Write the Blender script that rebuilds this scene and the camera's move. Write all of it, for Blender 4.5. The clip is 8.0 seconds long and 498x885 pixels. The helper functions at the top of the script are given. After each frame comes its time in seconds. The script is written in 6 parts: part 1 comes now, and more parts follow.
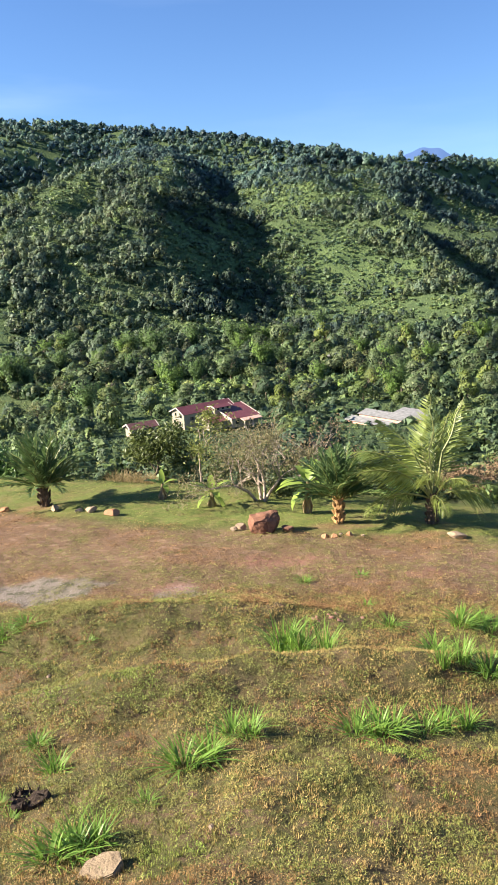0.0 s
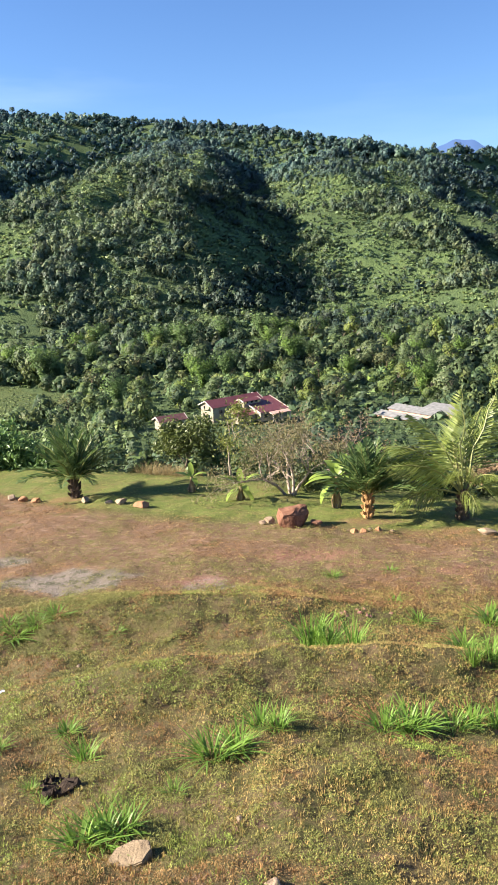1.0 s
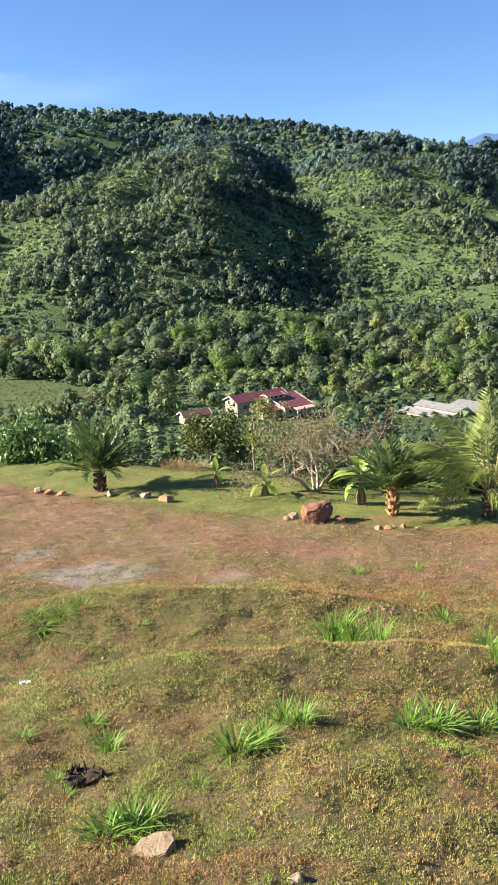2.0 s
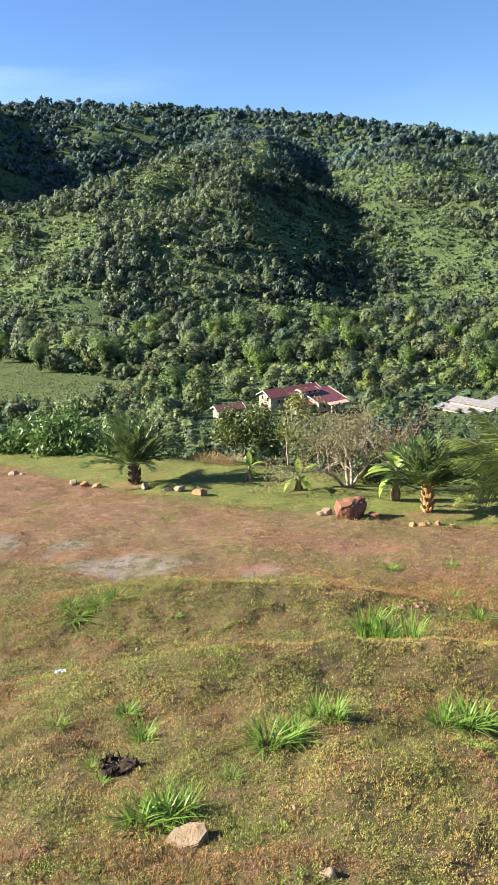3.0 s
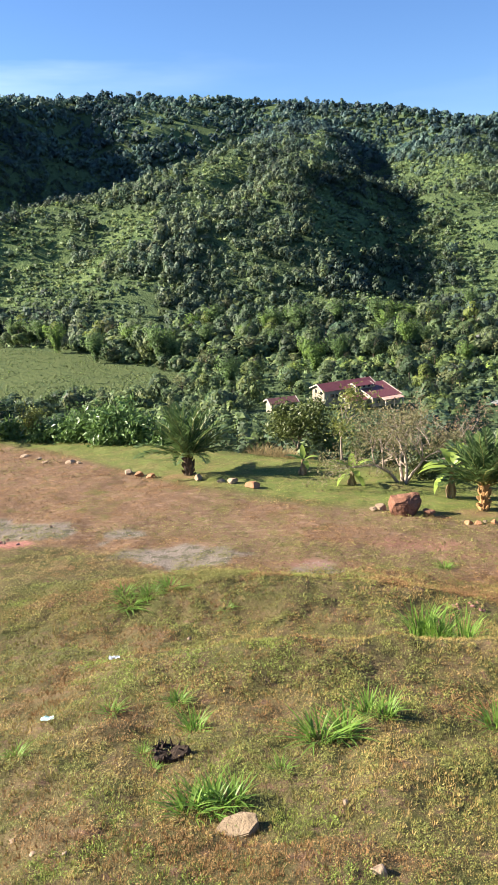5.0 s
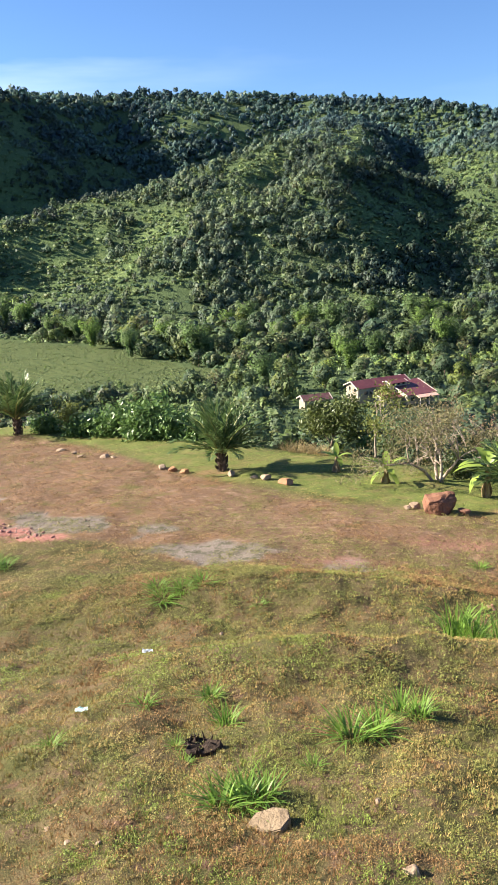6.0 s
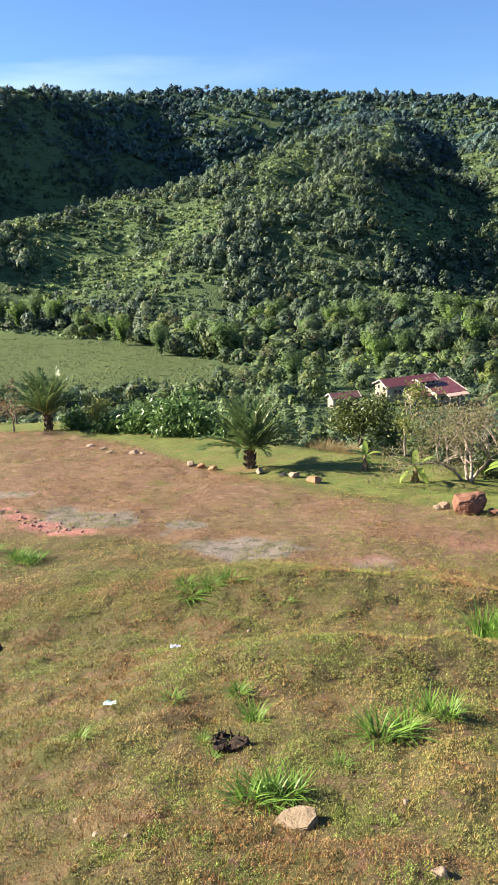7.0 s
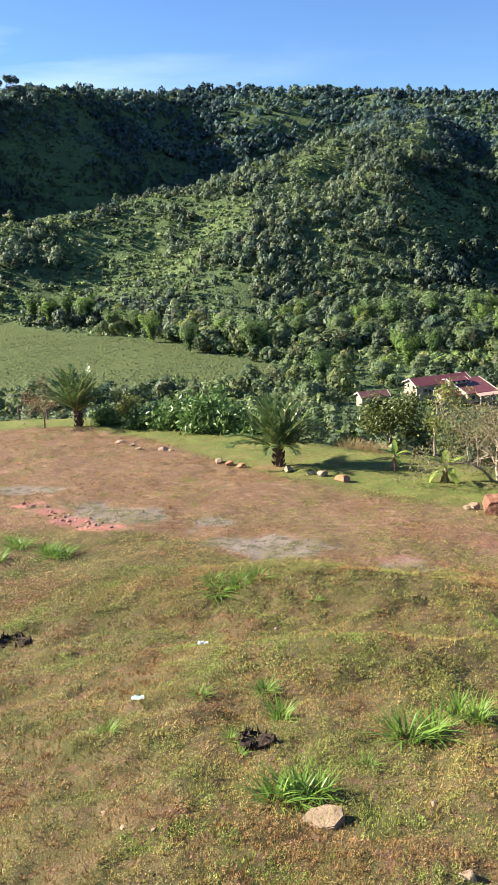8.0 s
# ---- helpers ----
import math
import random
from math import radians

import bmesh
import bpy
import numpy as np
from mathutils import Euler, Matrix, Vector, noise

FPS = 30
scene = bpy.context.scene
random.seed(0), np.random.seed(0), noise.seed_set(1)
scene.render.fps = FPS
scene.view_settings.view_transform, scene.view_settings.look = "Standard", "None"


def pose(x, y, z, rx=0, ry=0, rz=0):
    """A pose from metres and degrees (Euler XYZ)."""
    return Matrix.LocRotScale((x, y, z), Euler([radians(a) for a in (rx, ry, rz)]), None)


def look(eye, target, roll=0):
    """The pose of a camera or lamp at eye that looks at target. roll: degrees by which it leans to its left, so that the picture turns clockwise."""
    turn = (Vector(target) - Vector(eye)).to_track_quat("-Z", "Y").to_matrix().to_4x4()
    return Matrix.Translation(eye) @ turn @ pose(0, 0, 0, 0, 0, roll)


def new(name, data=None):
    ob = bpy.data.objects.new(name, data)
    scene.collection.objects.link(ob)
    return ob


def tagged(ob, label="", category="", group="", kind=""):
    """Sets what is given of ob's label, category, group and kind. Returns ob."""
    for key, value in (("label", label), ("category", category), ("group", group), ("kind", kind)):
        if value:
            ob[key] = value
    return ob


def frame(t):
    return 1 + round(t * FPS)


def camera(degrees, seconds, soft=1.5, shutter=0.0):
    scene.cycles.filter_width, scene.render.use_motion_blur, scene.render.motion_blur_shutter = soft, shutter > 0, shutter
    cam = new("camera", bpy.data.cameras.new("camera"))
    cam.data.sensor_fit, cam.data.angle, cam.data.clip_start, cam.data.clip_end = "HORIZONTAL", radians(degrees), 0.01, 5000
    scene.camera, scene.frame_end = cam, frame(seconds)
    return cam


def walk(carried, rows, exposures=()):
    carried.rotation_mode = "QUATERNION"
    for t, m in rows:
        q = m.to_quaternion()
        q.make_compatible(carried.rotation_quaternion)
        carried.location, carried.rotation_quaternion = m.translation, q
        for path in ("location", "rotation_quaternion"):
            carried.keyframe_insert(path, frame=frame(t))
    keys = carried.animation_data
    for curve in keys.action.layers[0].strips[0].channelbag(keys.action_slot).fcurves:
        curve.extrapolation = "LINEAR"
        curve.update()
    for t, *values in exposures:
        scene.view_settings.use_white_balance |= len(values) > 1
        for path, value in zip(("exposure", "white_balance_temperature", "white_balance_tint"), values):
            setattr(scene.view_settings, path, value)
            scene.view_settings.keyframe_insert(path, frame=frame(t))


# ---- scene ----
cam = camera(36.0, 8.0, soft=0.7)
EYE = 8.0
ROWS = [
    (0.0, 0.0000, 0.0000, 74.991, 1.932, -0.518),
    (0.5, -0.0078, -0.0001, 74.854, 1.921, 0.225),
    (1.0, -0.0232, -0.0004, 74.597, 1.981, 1.670),
    (1.5, -0.0309, -0.0008, 74.465, 1.966, 2.407),
    (3.0, -0.0697, -0.0041, 73.997, 2.029, 6.087),
    (3.5, -0.0775, -0.0050, 73.906, 2.029, 6.832),
    (4.0, -0.0927, -0.0072, 73.772, 2.036, 8.298),
    (4.5, -0.1003, -0.0084, 73.709, 2.052, 9.024),
    (6.0, -0.1381, -0.0161, 73.453, 2.117, 12.674),
    (6.5, -0.1454, -0.0179, 73.398, 2.169, 13.378),
    (7.0, -0.1601, -0.0217, 73.342, 2.157, 14.827),
    (7.5, -0.1672, -0.0238, 73.314, 2.171, 15.534),
    (8.0, -0.1819, -0.0282, 73.260, 2.165, 16.999),
]
walk(cam, [(t, pose(x, y, EYE, rx, ry, rz)) for t, x, y, rx, ry, rz in ROWS])

# ---- sky and sun ----
SUN_AZ, SUN_EL = -93.0, 27.0          # degrees from +y towards +x, and above the horizon
sun_to = Vector((math.sin(radians(SUN_AZ)) * math.cos(radians(SUN_EL)),
                 math.cos(radians(SUN_AZ)) * math.cos(radians(SUN_EL)), math.sin(radians(SUN_EL))))
world = bpy.data.worlds.new("sky")
scene.world = world
world.use_nodes = True
wn, wl = world.node_tree.nodes, world.node_tree.links
wn.clear()
sky = wn.new("ShaderNodeTexSky")
sky.sky_type = "NISHITA"
sky.sun_disc = False
sky.sun_elevation = radians(SUN_EL)
sky.sun_rotation = radians(SUN_AZ)
sky.altitude = 600
sky.air_density, sky.dust_density, sky.ozone_density = 1.0, 0.05, 4.5
wbg = wn.new("ShaderNodeBackground")
wbg.inputs["Strength"].default_value = 0.050
wout = wn.new("ShaderNodeOutputWorld")
# thin cirrus: long noise streaks, faint
wtc = wn.new("ShaderNodeTexCoord")
wmap = wn.new("ShaderNodeMapping")
wmap.inputs["Scale"].default_value = (1.0, 1.0, 7.0)
wmap.inputs["Rotation"].default_value = (0.0, radians(-9), 0.0)
wnoise = wn.new("ShaderNodeTexNoise")
wnoise.inputs["Scale"].default_value = 2.3
wnoise.inputs["Detail"].default_value = 5
wramp = wn.new("ShaderNodeValToRGB")
wramp.color_ramp.elements[0].position, wramp.color_ramp.elements[0].color = 0.52, (0, 0, 0, 1)
wramp.color_ramp.elements[1].position, wramp.color_ramp.elements[1].color = 0.92, (0.24, 0.24, 0.24, 1)
wmix = wn.new("ShaderNodeMix")
wmix.data_type = "RGBA"
wmix.inputs[7].default_value = (12.0, 12.8, 13.8, 1)
wl.new(wtc.outputs["Generated"], wmap.inputs["Vector"])
wl.new(wmap.outputs["Vector"], wnoise.inputs["Vector"])
wl.new(wnoise.outputs["Fac"], wramp.inputs["Fac"])
# more of it towards the sun's side of the view
wsep = wn.new("ShaderNodeSeparateXYZ")
wside = wn.new("ShaderNodeMapRange")
wside.inputs[1].default_value, wside.inputs[2].default_value = -0.16, -0.48
wside.inputs[3].default_value, wside.inputs[4].default_value = 0.25, 1.6
wfac = wn.new("ShaderNodeMath")
wfac.operation = "MULTIPLY"
wl.new(wtc.outputs["Generated"], wsep.inputs[0])
wl.new(wsep.outputs[0], wside.inputs[0])
wl.new(wramp.outputs["Color"], wfac.inputs[0])
wl.new(wside.outputs[0], wfac.inputs[1])
wl.new(wfac.outputs[0], wmix.inputs[0])
wtint = wn.new("ShaderNodeMix")
wtint.data_type, wtint.blend_type = "RGBA", "MULTIPLY"
wtint.inputs[0].default_value = 1.0
wtint.inputs[7].default_value = (0.80, 0.92, 1.12, 1)
wl.new(sky.outputs["Color"], wtint.inputs[6])
wl.new(wtint.outputs[2], wmix.inputs[6])
wl.new(wmix.outputs[2], wbg.inputs["Color"])
wl.new(wbg.outputs["Background"], wout.inputs["Surface"])

sun = new("sun", bpy.data.lights.new("sun", "SUN"))
sun.data.energy = 5.0
sun.data.angle = radians(0.55)
sun.data.color = (1.0, 0.89, 0.75)
sun.matrix_world = look(sun_to * 200, (0, 0, 0))
scene.view_settings.exposure = 1.80

rng = np.random.default_rng(7)


# ---- node material kit ----
class Kit:
    """A node material with a principled shader, and short calls to add nodes."""

    def __init__(self, name, rough=0.8, metal=0.0, spec=0.3):
        self.m = bpy.data.materials.new(name)
        self.m.use_nodes = True
        self.n, self.l = self.m.node_tree.nodes, self.m.node_tree.links
        self.b = self.n["Principled BSDF"]
        self.b.inputs["Roughness"].default_value = rough
        self.b.inputs["Metallic"].default_value = metal
        self.b.inputs["Specular IOR Level"].default_value = spec

    def pos(self, kind="Object"):
        return self.n.new("ShaderNodeTexCoord").outputs[kind]

    def noise(self, scale, detail=4, rough=0.55, vec=None, stretch=None):
        v = vec if vec is not None else self.pos()
        if stretch:
            mp = self.n.new("ShaderNodeMapping")
            mp.inputs["Scale"].default_value = stretch
            self.l.new(v, mp.inputs["Vector"])
            v = mp.outputs["Vector"]
        t = self.n.new("ShaderNodeTexNoise")
        t.inputs["Scale"].default_value, t.inputs["Detail"].default_value, t.inputs["Roughness"].default_value = scale, detail, rough
        self.l.new(v, t.inputs["Vector"])
        return t.outputs["Fac"]

    def voronoi(self, scale, out="Distance"):
        t = self.n.new("ShaderNodeTexVoronoi")
        t.inputs["Scale"].default_value = scale
        self.l.new(self.pos(), t.inputs["Vector"])
        return t.outputs[out]

    def ramp(self, fac, *stops):
        r = self.n.new("ShaderNodeValToRGB")
        e = r.color_ramp.elements
        while len(e) < len(stops):
            e.new(0.5)
        for el, (p, c) in zip(e, stops):
            el.position, el.color = p, (*c, 1) if len(c) == 3 else c
        self.l.new(fac, r.inputs["Fac"])
        return r.outputs["Color"]

    def mask(self, fac, lo, hi):
        return self.ramp(fac, (lo, (0, 0, 0)), (hi, (1, 1, 1)))

    def mix(self, fac, a, b, blend="MIX"):
        x = self.n.new("ShaderNodeMix")
        x.data_type, x.blend_type = "RGBA", blend
        for i, v in ((0, fac), (6, a), (7, b)):
            if isinstance(v, (int, float)):
                x.inputs[i].default_value = v
            elif isinstance(v, tuple):
                x.inputs[i].default_value = (*v, 1)
            else:
                self.l.new(v, x.inputs[i])
        return x.outputs[2]

    def math(self, op, a, b):
        x = self.n.new("ShaderNodeMath")
        x.operation = op
        for i, v in enumerate((a, b)):
            if isinstance(v, (int, float)):
                x.inputs[i].default_value = v
            else:
                self.l.new(v, x.inputs[i])
        return x.outputs[0]

    def attr(self, name, out="Fac"):
        a = self.n.new("ShaderNodeAttribute")
        a.attribute_name = name
        return a.outputs[out]

    def island(self):
        return self.n.new("ShaderNodeNewGeometry").outputs["Random Per Island"]

    def rand(self):
        return self.n.new("ShaderNodeObjectInfo").outputs["Random"]

    def color(self, c):
        if isinstance(c, tuple):
            self.b.inputs["Base Color"].default_value = (*c, 1)
        else:
            self.l.new(c, self.b.inputs["Base Color"])
        return self

    def bump(self, height, strength=0.5, dist=0.05):
        x = self.n.new("ShaderNodeBump")
        x.inputs["Strength"].default_value, x.inputs["Distance"].default_value = strength, dist
        self.l.new(height, x.inputs["Height"])
        self.l.new(x.outputs["Normal"], self.b.inputs["Normal"])
        return self

    def leafy(self, amount=0.25):
        """Thin leaves let some light through."""
        tr = self.n.new("ShaderNodeBsdfTranslucent")
        mx = self.n.new("ShaderNodeMixShader")
        mx.inputs[0].default_value = amount
        src = self.b.inputs["Base Color"]
        if src.links:
            self.l.new(src.links[0].from_socket, tr.inputs["Color"])
        else:
            tr.inputs["Color"].default_value = src.default_value
        out = self.n["Material Output"]
        self.l.new(self.b.outputs[0], mx.inputs[1])
        self.l.new(tr.outputs[0], mx.inputs[2])
        self.l.new(mx.outputs[0], out.inputs["Surface"])
        return self


def foliage_mat(name, dark, mid, light, trans=0.25, attr=True, rough=0.6, soft=False):
    k = Kit(name, rough=rough, spec=0.3 if soft else 0.25)
    isl = k.island()
    c = k.ramp(isl, (0.0, dark), (0.5, mid), (1.0, light))
    if attr:
        c = k.mix(1.0, c, k.attr("tint", "Color"), "MULTIPLY")
    k.color(c).leafy(trans)
    if soft:
        # leaf clumps shade with the rounding of their crown
        vt = k.n.new("ShaderNodeVectorTransform")
        vt.vector_type, vt.convert_from, vt.convert_to = "NORMAL", "OBJECT", "WORLD"
        k.l.new(k.attr("round", "Vector"), vt.inputs[0])
        k.l.new(vt.outputs[0], k.b.inputs["Normal"])
    return k.m


def leaf_mat(name, a, b, trans=0.25, rough=0.5, scale=6.0):
    k = Kit(name, rough=rough, spec=0.3)
    c = k.mix(k.noise(scale), a, b)
    c = k.mix(k.math("MULTIPLY", k.island(), 0.5), c, tuple(0.5 * v for v in a))
    k.color(c).leafy(trans)
    return k.m


def bark_mat(name, a, b, scale=14):
    k = Kit(name, rough=0.9, spec=0.1)
    n = k.noise(scale, 6, 0.6, stretch=(1, 1, 0.3))
    k.color(k.ramp(n, (0.3, a), (0.7, b))).bump(n, 0.7, 0.03)
    return k.m


def stone_mat(name, a, b, c, scale=3.0):
    k = Kit(name, rough=0.88, spec=0.2)
    n1, n2 = k.noise(scale, 6, 0.6), k.noise(scale * 7, 5, 0.6)
    col = k.mix(k.mask(n1, 0.35, 0.65), a, b)
    col = k.mix(k.mask(n2, 0.5, 0.72), col, c)
    col = k.mix(k.math("MULTIPLY", k.rand(), 0.35), col, c)
    k.color(col).bump(n2, 0.6, 0.03)
    return k.m


# ---- mesh kit ----
def mesh_of(name, verts, faces_flat, sizes, mat, smooth=False, tint=None, rounding=None):
    """A mesh from numpy arrays: verts (n,3), a flat index array and a size for each face."""
    me = bpy.data.meshes.new(name)
    verts = np.asarray(verts, np.float32)
    faces_flat, sizes = np.asarray(faces_flat, np.int32), np.asarray(sizes, np.int32)
    me.vertices.add(len(verts))
    me.vertices.foreach_set("co", verts.ravel())
    me.loops.add(len(faces_flat))
    me.loops.foreach_set("vertex_index", faces_flat)
    me.polygons.add(len(sizes))
    me.polygons.foreach_set("loop_start", np.r_[0, np.cumsum(sizes)[:-1]].astype(np.int32))
    me.polygons.foreach_set("use_smooth", np.full(len(sizes), smooth))
    me.update(calc_edges=True)
    if tint is not None:
        at = me.attributes.new("tint", "FLOAT_COLOR", "POINT")
        at.data.foreach_set("color", np.c_[tint, np.ones(len(tint))].astype(np.float32).ravel())
    if rounding is not None:
        at = me.attributes.new("round", "FLOAT_VECTOR", "POINT")
        at.data.foreach_set("vector", np.asarray(rounding, np.float32).ravel())
    if mat:
        me.materials.append(mat)
    return me


def tris(name, corners, mat, tint=None, rounding=None):
    """One mesh of loose triangles: corners (n,3,3)."""
    n = len(corners)
    return mesh_of(name, corners.reshape(-1, 3), np.arange(3 * n), np.full(n, 3), mat, False,
                   None if tint is None else np.repeat(tint, 3, axis=0), None if rounding is None else np.repeat(rounding, 3, axis=0))


def quads(name, corners, mat, tint=None, smooth=False):
    """One mesh of loose quads: corners (n,4,3)."""
    n = len(corners)
    return mesh_of(name, corners.reshape(-1, 3), np.arange(4 * n), np.full(n, 4), mat, smooth,
                   None if tint is None else np.repeat(tint, 4, axis=0))


def under(ob, parent):
    ob.parent = parent
    return ob


def part(name, bm, mat, parent, label="", smooth=False):
    """Links a bmesh as one mesh object under a thing or a part."""
    me = bpy.data.meshes.new(name)
    bm.to_mesh(me)
    bm.free()
    for p in me.polygons:
        p.use_smooth = smooth
    me.materials.append(mat)
    ob = new(name, me)
    if parent is not None:
        ob.parent = parent
    return tagged(ob, label) if label else ob


def thing(name, at, label, category, group="", yaw=0.0, scale=1.0):
    e = new(name)
    e.empty_display_size = 0.3
    e.matrix_basis = pose(*at, 0, 0, yaw) @ Matrix.Diagonal((scale, scale, scale, 1))
    return tagged(e, label, category, group)


def box(bm, x0, x1, y0, y1, z0, z1, bev=0.0):
    r = bmesh.ops.create_cube(bm, size=1.0)
    for v in r["verts"]:
        v.co = Vector(((x0 + x1) / 2 + v.co.x * (x1 - x0), (y0 + y1) / 2 + v.co.y * (y1 - y0), (z0 + z1) / 2 + v.co.z * (z1 - z0)))
    if bev:
        es = {e for v in r["verts"] for e in v.link_edges}
        bmesh.ops.bevel(bm, geom=list(es), offset=bev, segments=1, affect="EDGES")
    return bm


def slab(bm, pts, thick):
    """A closed slab from four corners, thickened downwards along its normal."""
    a, b, c, d = [Vector(p) for p in pts]
    n = (b - a).cross(d - a).normalized() * thick
    top = [bm.verts.new(p) for p in (a, b, c, d)]
    low = [bm.verts.new(p - n) for p in (a, b, c, d)]
    bm.faces.new(top)
    bm.faces.new(low[::-1])
    for i in range(4):
        j = (i + 1) % 4
        bm.faces.new((top[i], low[i], low[j], top[j]))
    return bm


def tube_arrays(path, radii, sides=6):
    """Vertices and quads of a tapered tube along a path."""
    path = [Vector(p) for p in path]
    vs, fs = [], []
    for i, p in enumerate(path):
        d = (path[min(i + 1, len(path) - 1)] - path[max(i - 1, 0)]).normalized()
        u = d.orthogonal().normalized() if i == 0 else (u - d * u.dot(d)).normalized()
        w = d.cross(u)
        for k in range(sides):
            a = 2 * math.pi * k / sides
            vs.append(p + (u * math.cos(a) + w * math.sin(a)) * radii[i])
    for i in range(len(path) - 1):
        for k in range(sides):
            k2 = (k + 1) % sides
            fs.append((i * sides + k, i * sides + k2, (i + 1) * sides + k2, (i + 1) * sides + k))
    return vs, fs


def tubes(bm, path, radii, sides=6):
    vs, fs = tube_arrays(path, radii, sides)
    bv = [bm.verts.new(v) for v in vs]
    for f in fs:
        bm.faces.new([bv[i] for i in f])
    bm.faces.new(bv[:sides][::-1])
    bm.faces.new(bv[-sides:])


# ---- the lie of the land ----
def lattice(ix, iy, seed):
    h = (ix * 374761393 + iy * 668265263 + seed * 1442695041) & 0xFFFFFFFF
    h = ((h ^ (h >> 13)) * 1274126177) & 0xFFFFFFFF
    return ((h ^ (h >> 16)) & 0xFFFFFF) / float(0xFFFFFF)


def vnoise(x, y, size, seed=0):
    """Value noise, 0 to 1, with cells of that size."""
    x, y = np.asarray(x, float) / size, np.asarray(y, float) / size
    ix, iy = np.floor(x).astype(np.int64), np.floor(y).astype(np.int64)
    fx, fy = x - ix, y - iy
    fx, fy = fx * fx * (3 - 2 * fx), fy * fy * (3 - 2 * fy)
    a, b = lattice(ix, iy, seed), lattice(ix + 1, iy, seed)
    c, d = lattice(ix, iy + 1, seed), lattice(ix + 1, iy + 1, seed)
    return (a * (1 - fx) + b * fx) * (1 - fy) + (c * (1 - fx) + d * fx) * fy


def fbm(x, y, size, seed=0, octaves=4):
    s, amp, tot = 0.0, 1.0, 0.0
    for o in range(octaves):
        s = s + amp * vnoise(x, y, size / 2 ** o, seed + o)
        tot += amp
        amp *= 0.5
    return s / tot


def sstep(x, a, b):
    t = np.clip((x - a) / (b - a), 0, 1)
    return t * t * (3 - 2 * t)


def crest(az, el, d, drop=7.0):
    """A point of a ridge, by bearing, angle over the horizon and distance from the eye; drop: the trees on it."""
    return (d * math.sin(radians(az)), d * math.cos(radians(az)), EYE + d * math.tan(radians(el)) - drop)


RIDGES = [  # (crest points, fall on the left of their line, fall on its right, rounding of the crest)
    # the shaded scarp and its plateau
    ([crest(-58, 3.5, 640), crest(-40, 7.3, 820), crest(-32, 8.5, 960), crest(-26, 8.2, 1120), crest(-21, 8.1, 1300), crest(-15, 7.9, 1480)], 0.22, 0.84, 12),
    # the high ridge across the back
    ([crest(-21, 8.1, 1330), crest(-15, 7.9, 1400), crest(-10, 7.6, 1420), crest(-5, 7.4, 1400), crest(0, 6.7, 1350), crest(5, 5.9, 1200), crest(7, 5.6, 1080)], 0.40, 0.42, 30),
    # its arm with a steep shaded side
    ([crest(6, 5.6, 1020), crest(9, 5.4, 1090), crest(12, 5.0, 1170), crest(17.5, 4.4, 1290), crest(26, 3.5, 1500)], 0.30, 1.1, 8),
    # the middle spur and knoll, with its shaded flank
    ([crest(-33, 0.0, 640), crest(-25, 1.4, 680), crest(-18, 2.5, 700), crest(-13.7, 4.0, 730), crest(-9.5, 5.1, 790), crest(-8.0, 5.5, 870), crest(-6, 6.2, 1200)], 0.50, 0.53, 20),
    ([crest(-5, 6.0, 1150), crest(-5.0, 5.4, 900), crest(-6.4, 4.2, 760), crest(-7.2, 2.6, 660, 3), crest(-7.0, -0.6, 595, 4)], 0.74, 0.30, 5),
    ([crest(-18, 2.2, 695), crest(-17, -1.0, 590), crest(-14, -5.0, 500)], 0.40, 0.35, 16),
    ([crest(-15, -1.5, 590), crest(-8, -3.6, 540), crest(-3, -4.6, 505), crest(3, -7.2, 450)], 0.40, 0.42, 14),
    # the green knob and the broad open slope
    ([crest(4.4, 4.9, 980), crest(3.8, 2.5, 830), crest(2.6, -0.8, 710), crest(4.2, -4.4, 590), crest(6, -7.4, 480)], 0.45, 0.52, 8),
    ([crest(4.9, 5.0, 990), crest(5.6, 4.4, 900), crest(8.2, 2.8, 800), crest(10.5, 1.2, 730), crest(13.3, -1.0, 645), crest(17, -3.7, 545)], 1.1, 0.30, 6),
]
TREND_D = [0, 22, 30, 45, 80, 200, 330, 450, 900, 5000]
TREND_Z = [-8, -8, -11.5, -17, -27, -50, -62, -62, -45, -60]


def far_land(x, y):
    d = np.hypot(x, y)
    z = np.interp(d, TREND_D, TREND_Z) + EYE
    wob = 1 + 0.5 * (fbm(x, y, 110, 15, 3) - 0.5)
    for pts, fall_l, fall_r, rnd in RIDGES:
        best = None
        for (x0, y0, z0), (x1, y1, z1) in zip(pts, pts[1:]):
            ux, uy = x1 - x0, y1 - y0
            s = np.clip(((x - x0) * ux + (y - y0) * uy) / (ux * ux + uy * uy), 0, 1)
            q = np.hypot(x - x0 - s * ux, y - y0 - s * uy)
            side = (ux * (y - y0) - uy * (x - x0)) / (math.hypot(ux, uy) * (q + 1.0))
            h = z0 + s * (z1 - z0) - (fall_r + (fall_l - fall_r) * (0.5 + 0.5 * np.clip(side, -1, 1))) * wob * (np.sqrt(q * q + rnd * rnd) - rnd)
            best = h if best is None else np.maximum(best, h)
        k = 3.0
        z = np.where(d > 250, k * np.logaddexp(z / k, best / k), z)
    rough = sstep(d, 60, 500)
    up = sstep(z, -55 + EYE, -20 + EYE)
    z = z + up * (0.65 - np.abs(2 * fbm(x, y, 120, 3, 4) - 1) * 2.2) * 8 * sstep(d, 400, 600) + rough * (fbm(x, y, 40, 9, 3) - 0.5) * 7 * (0.3 + up)
    return z


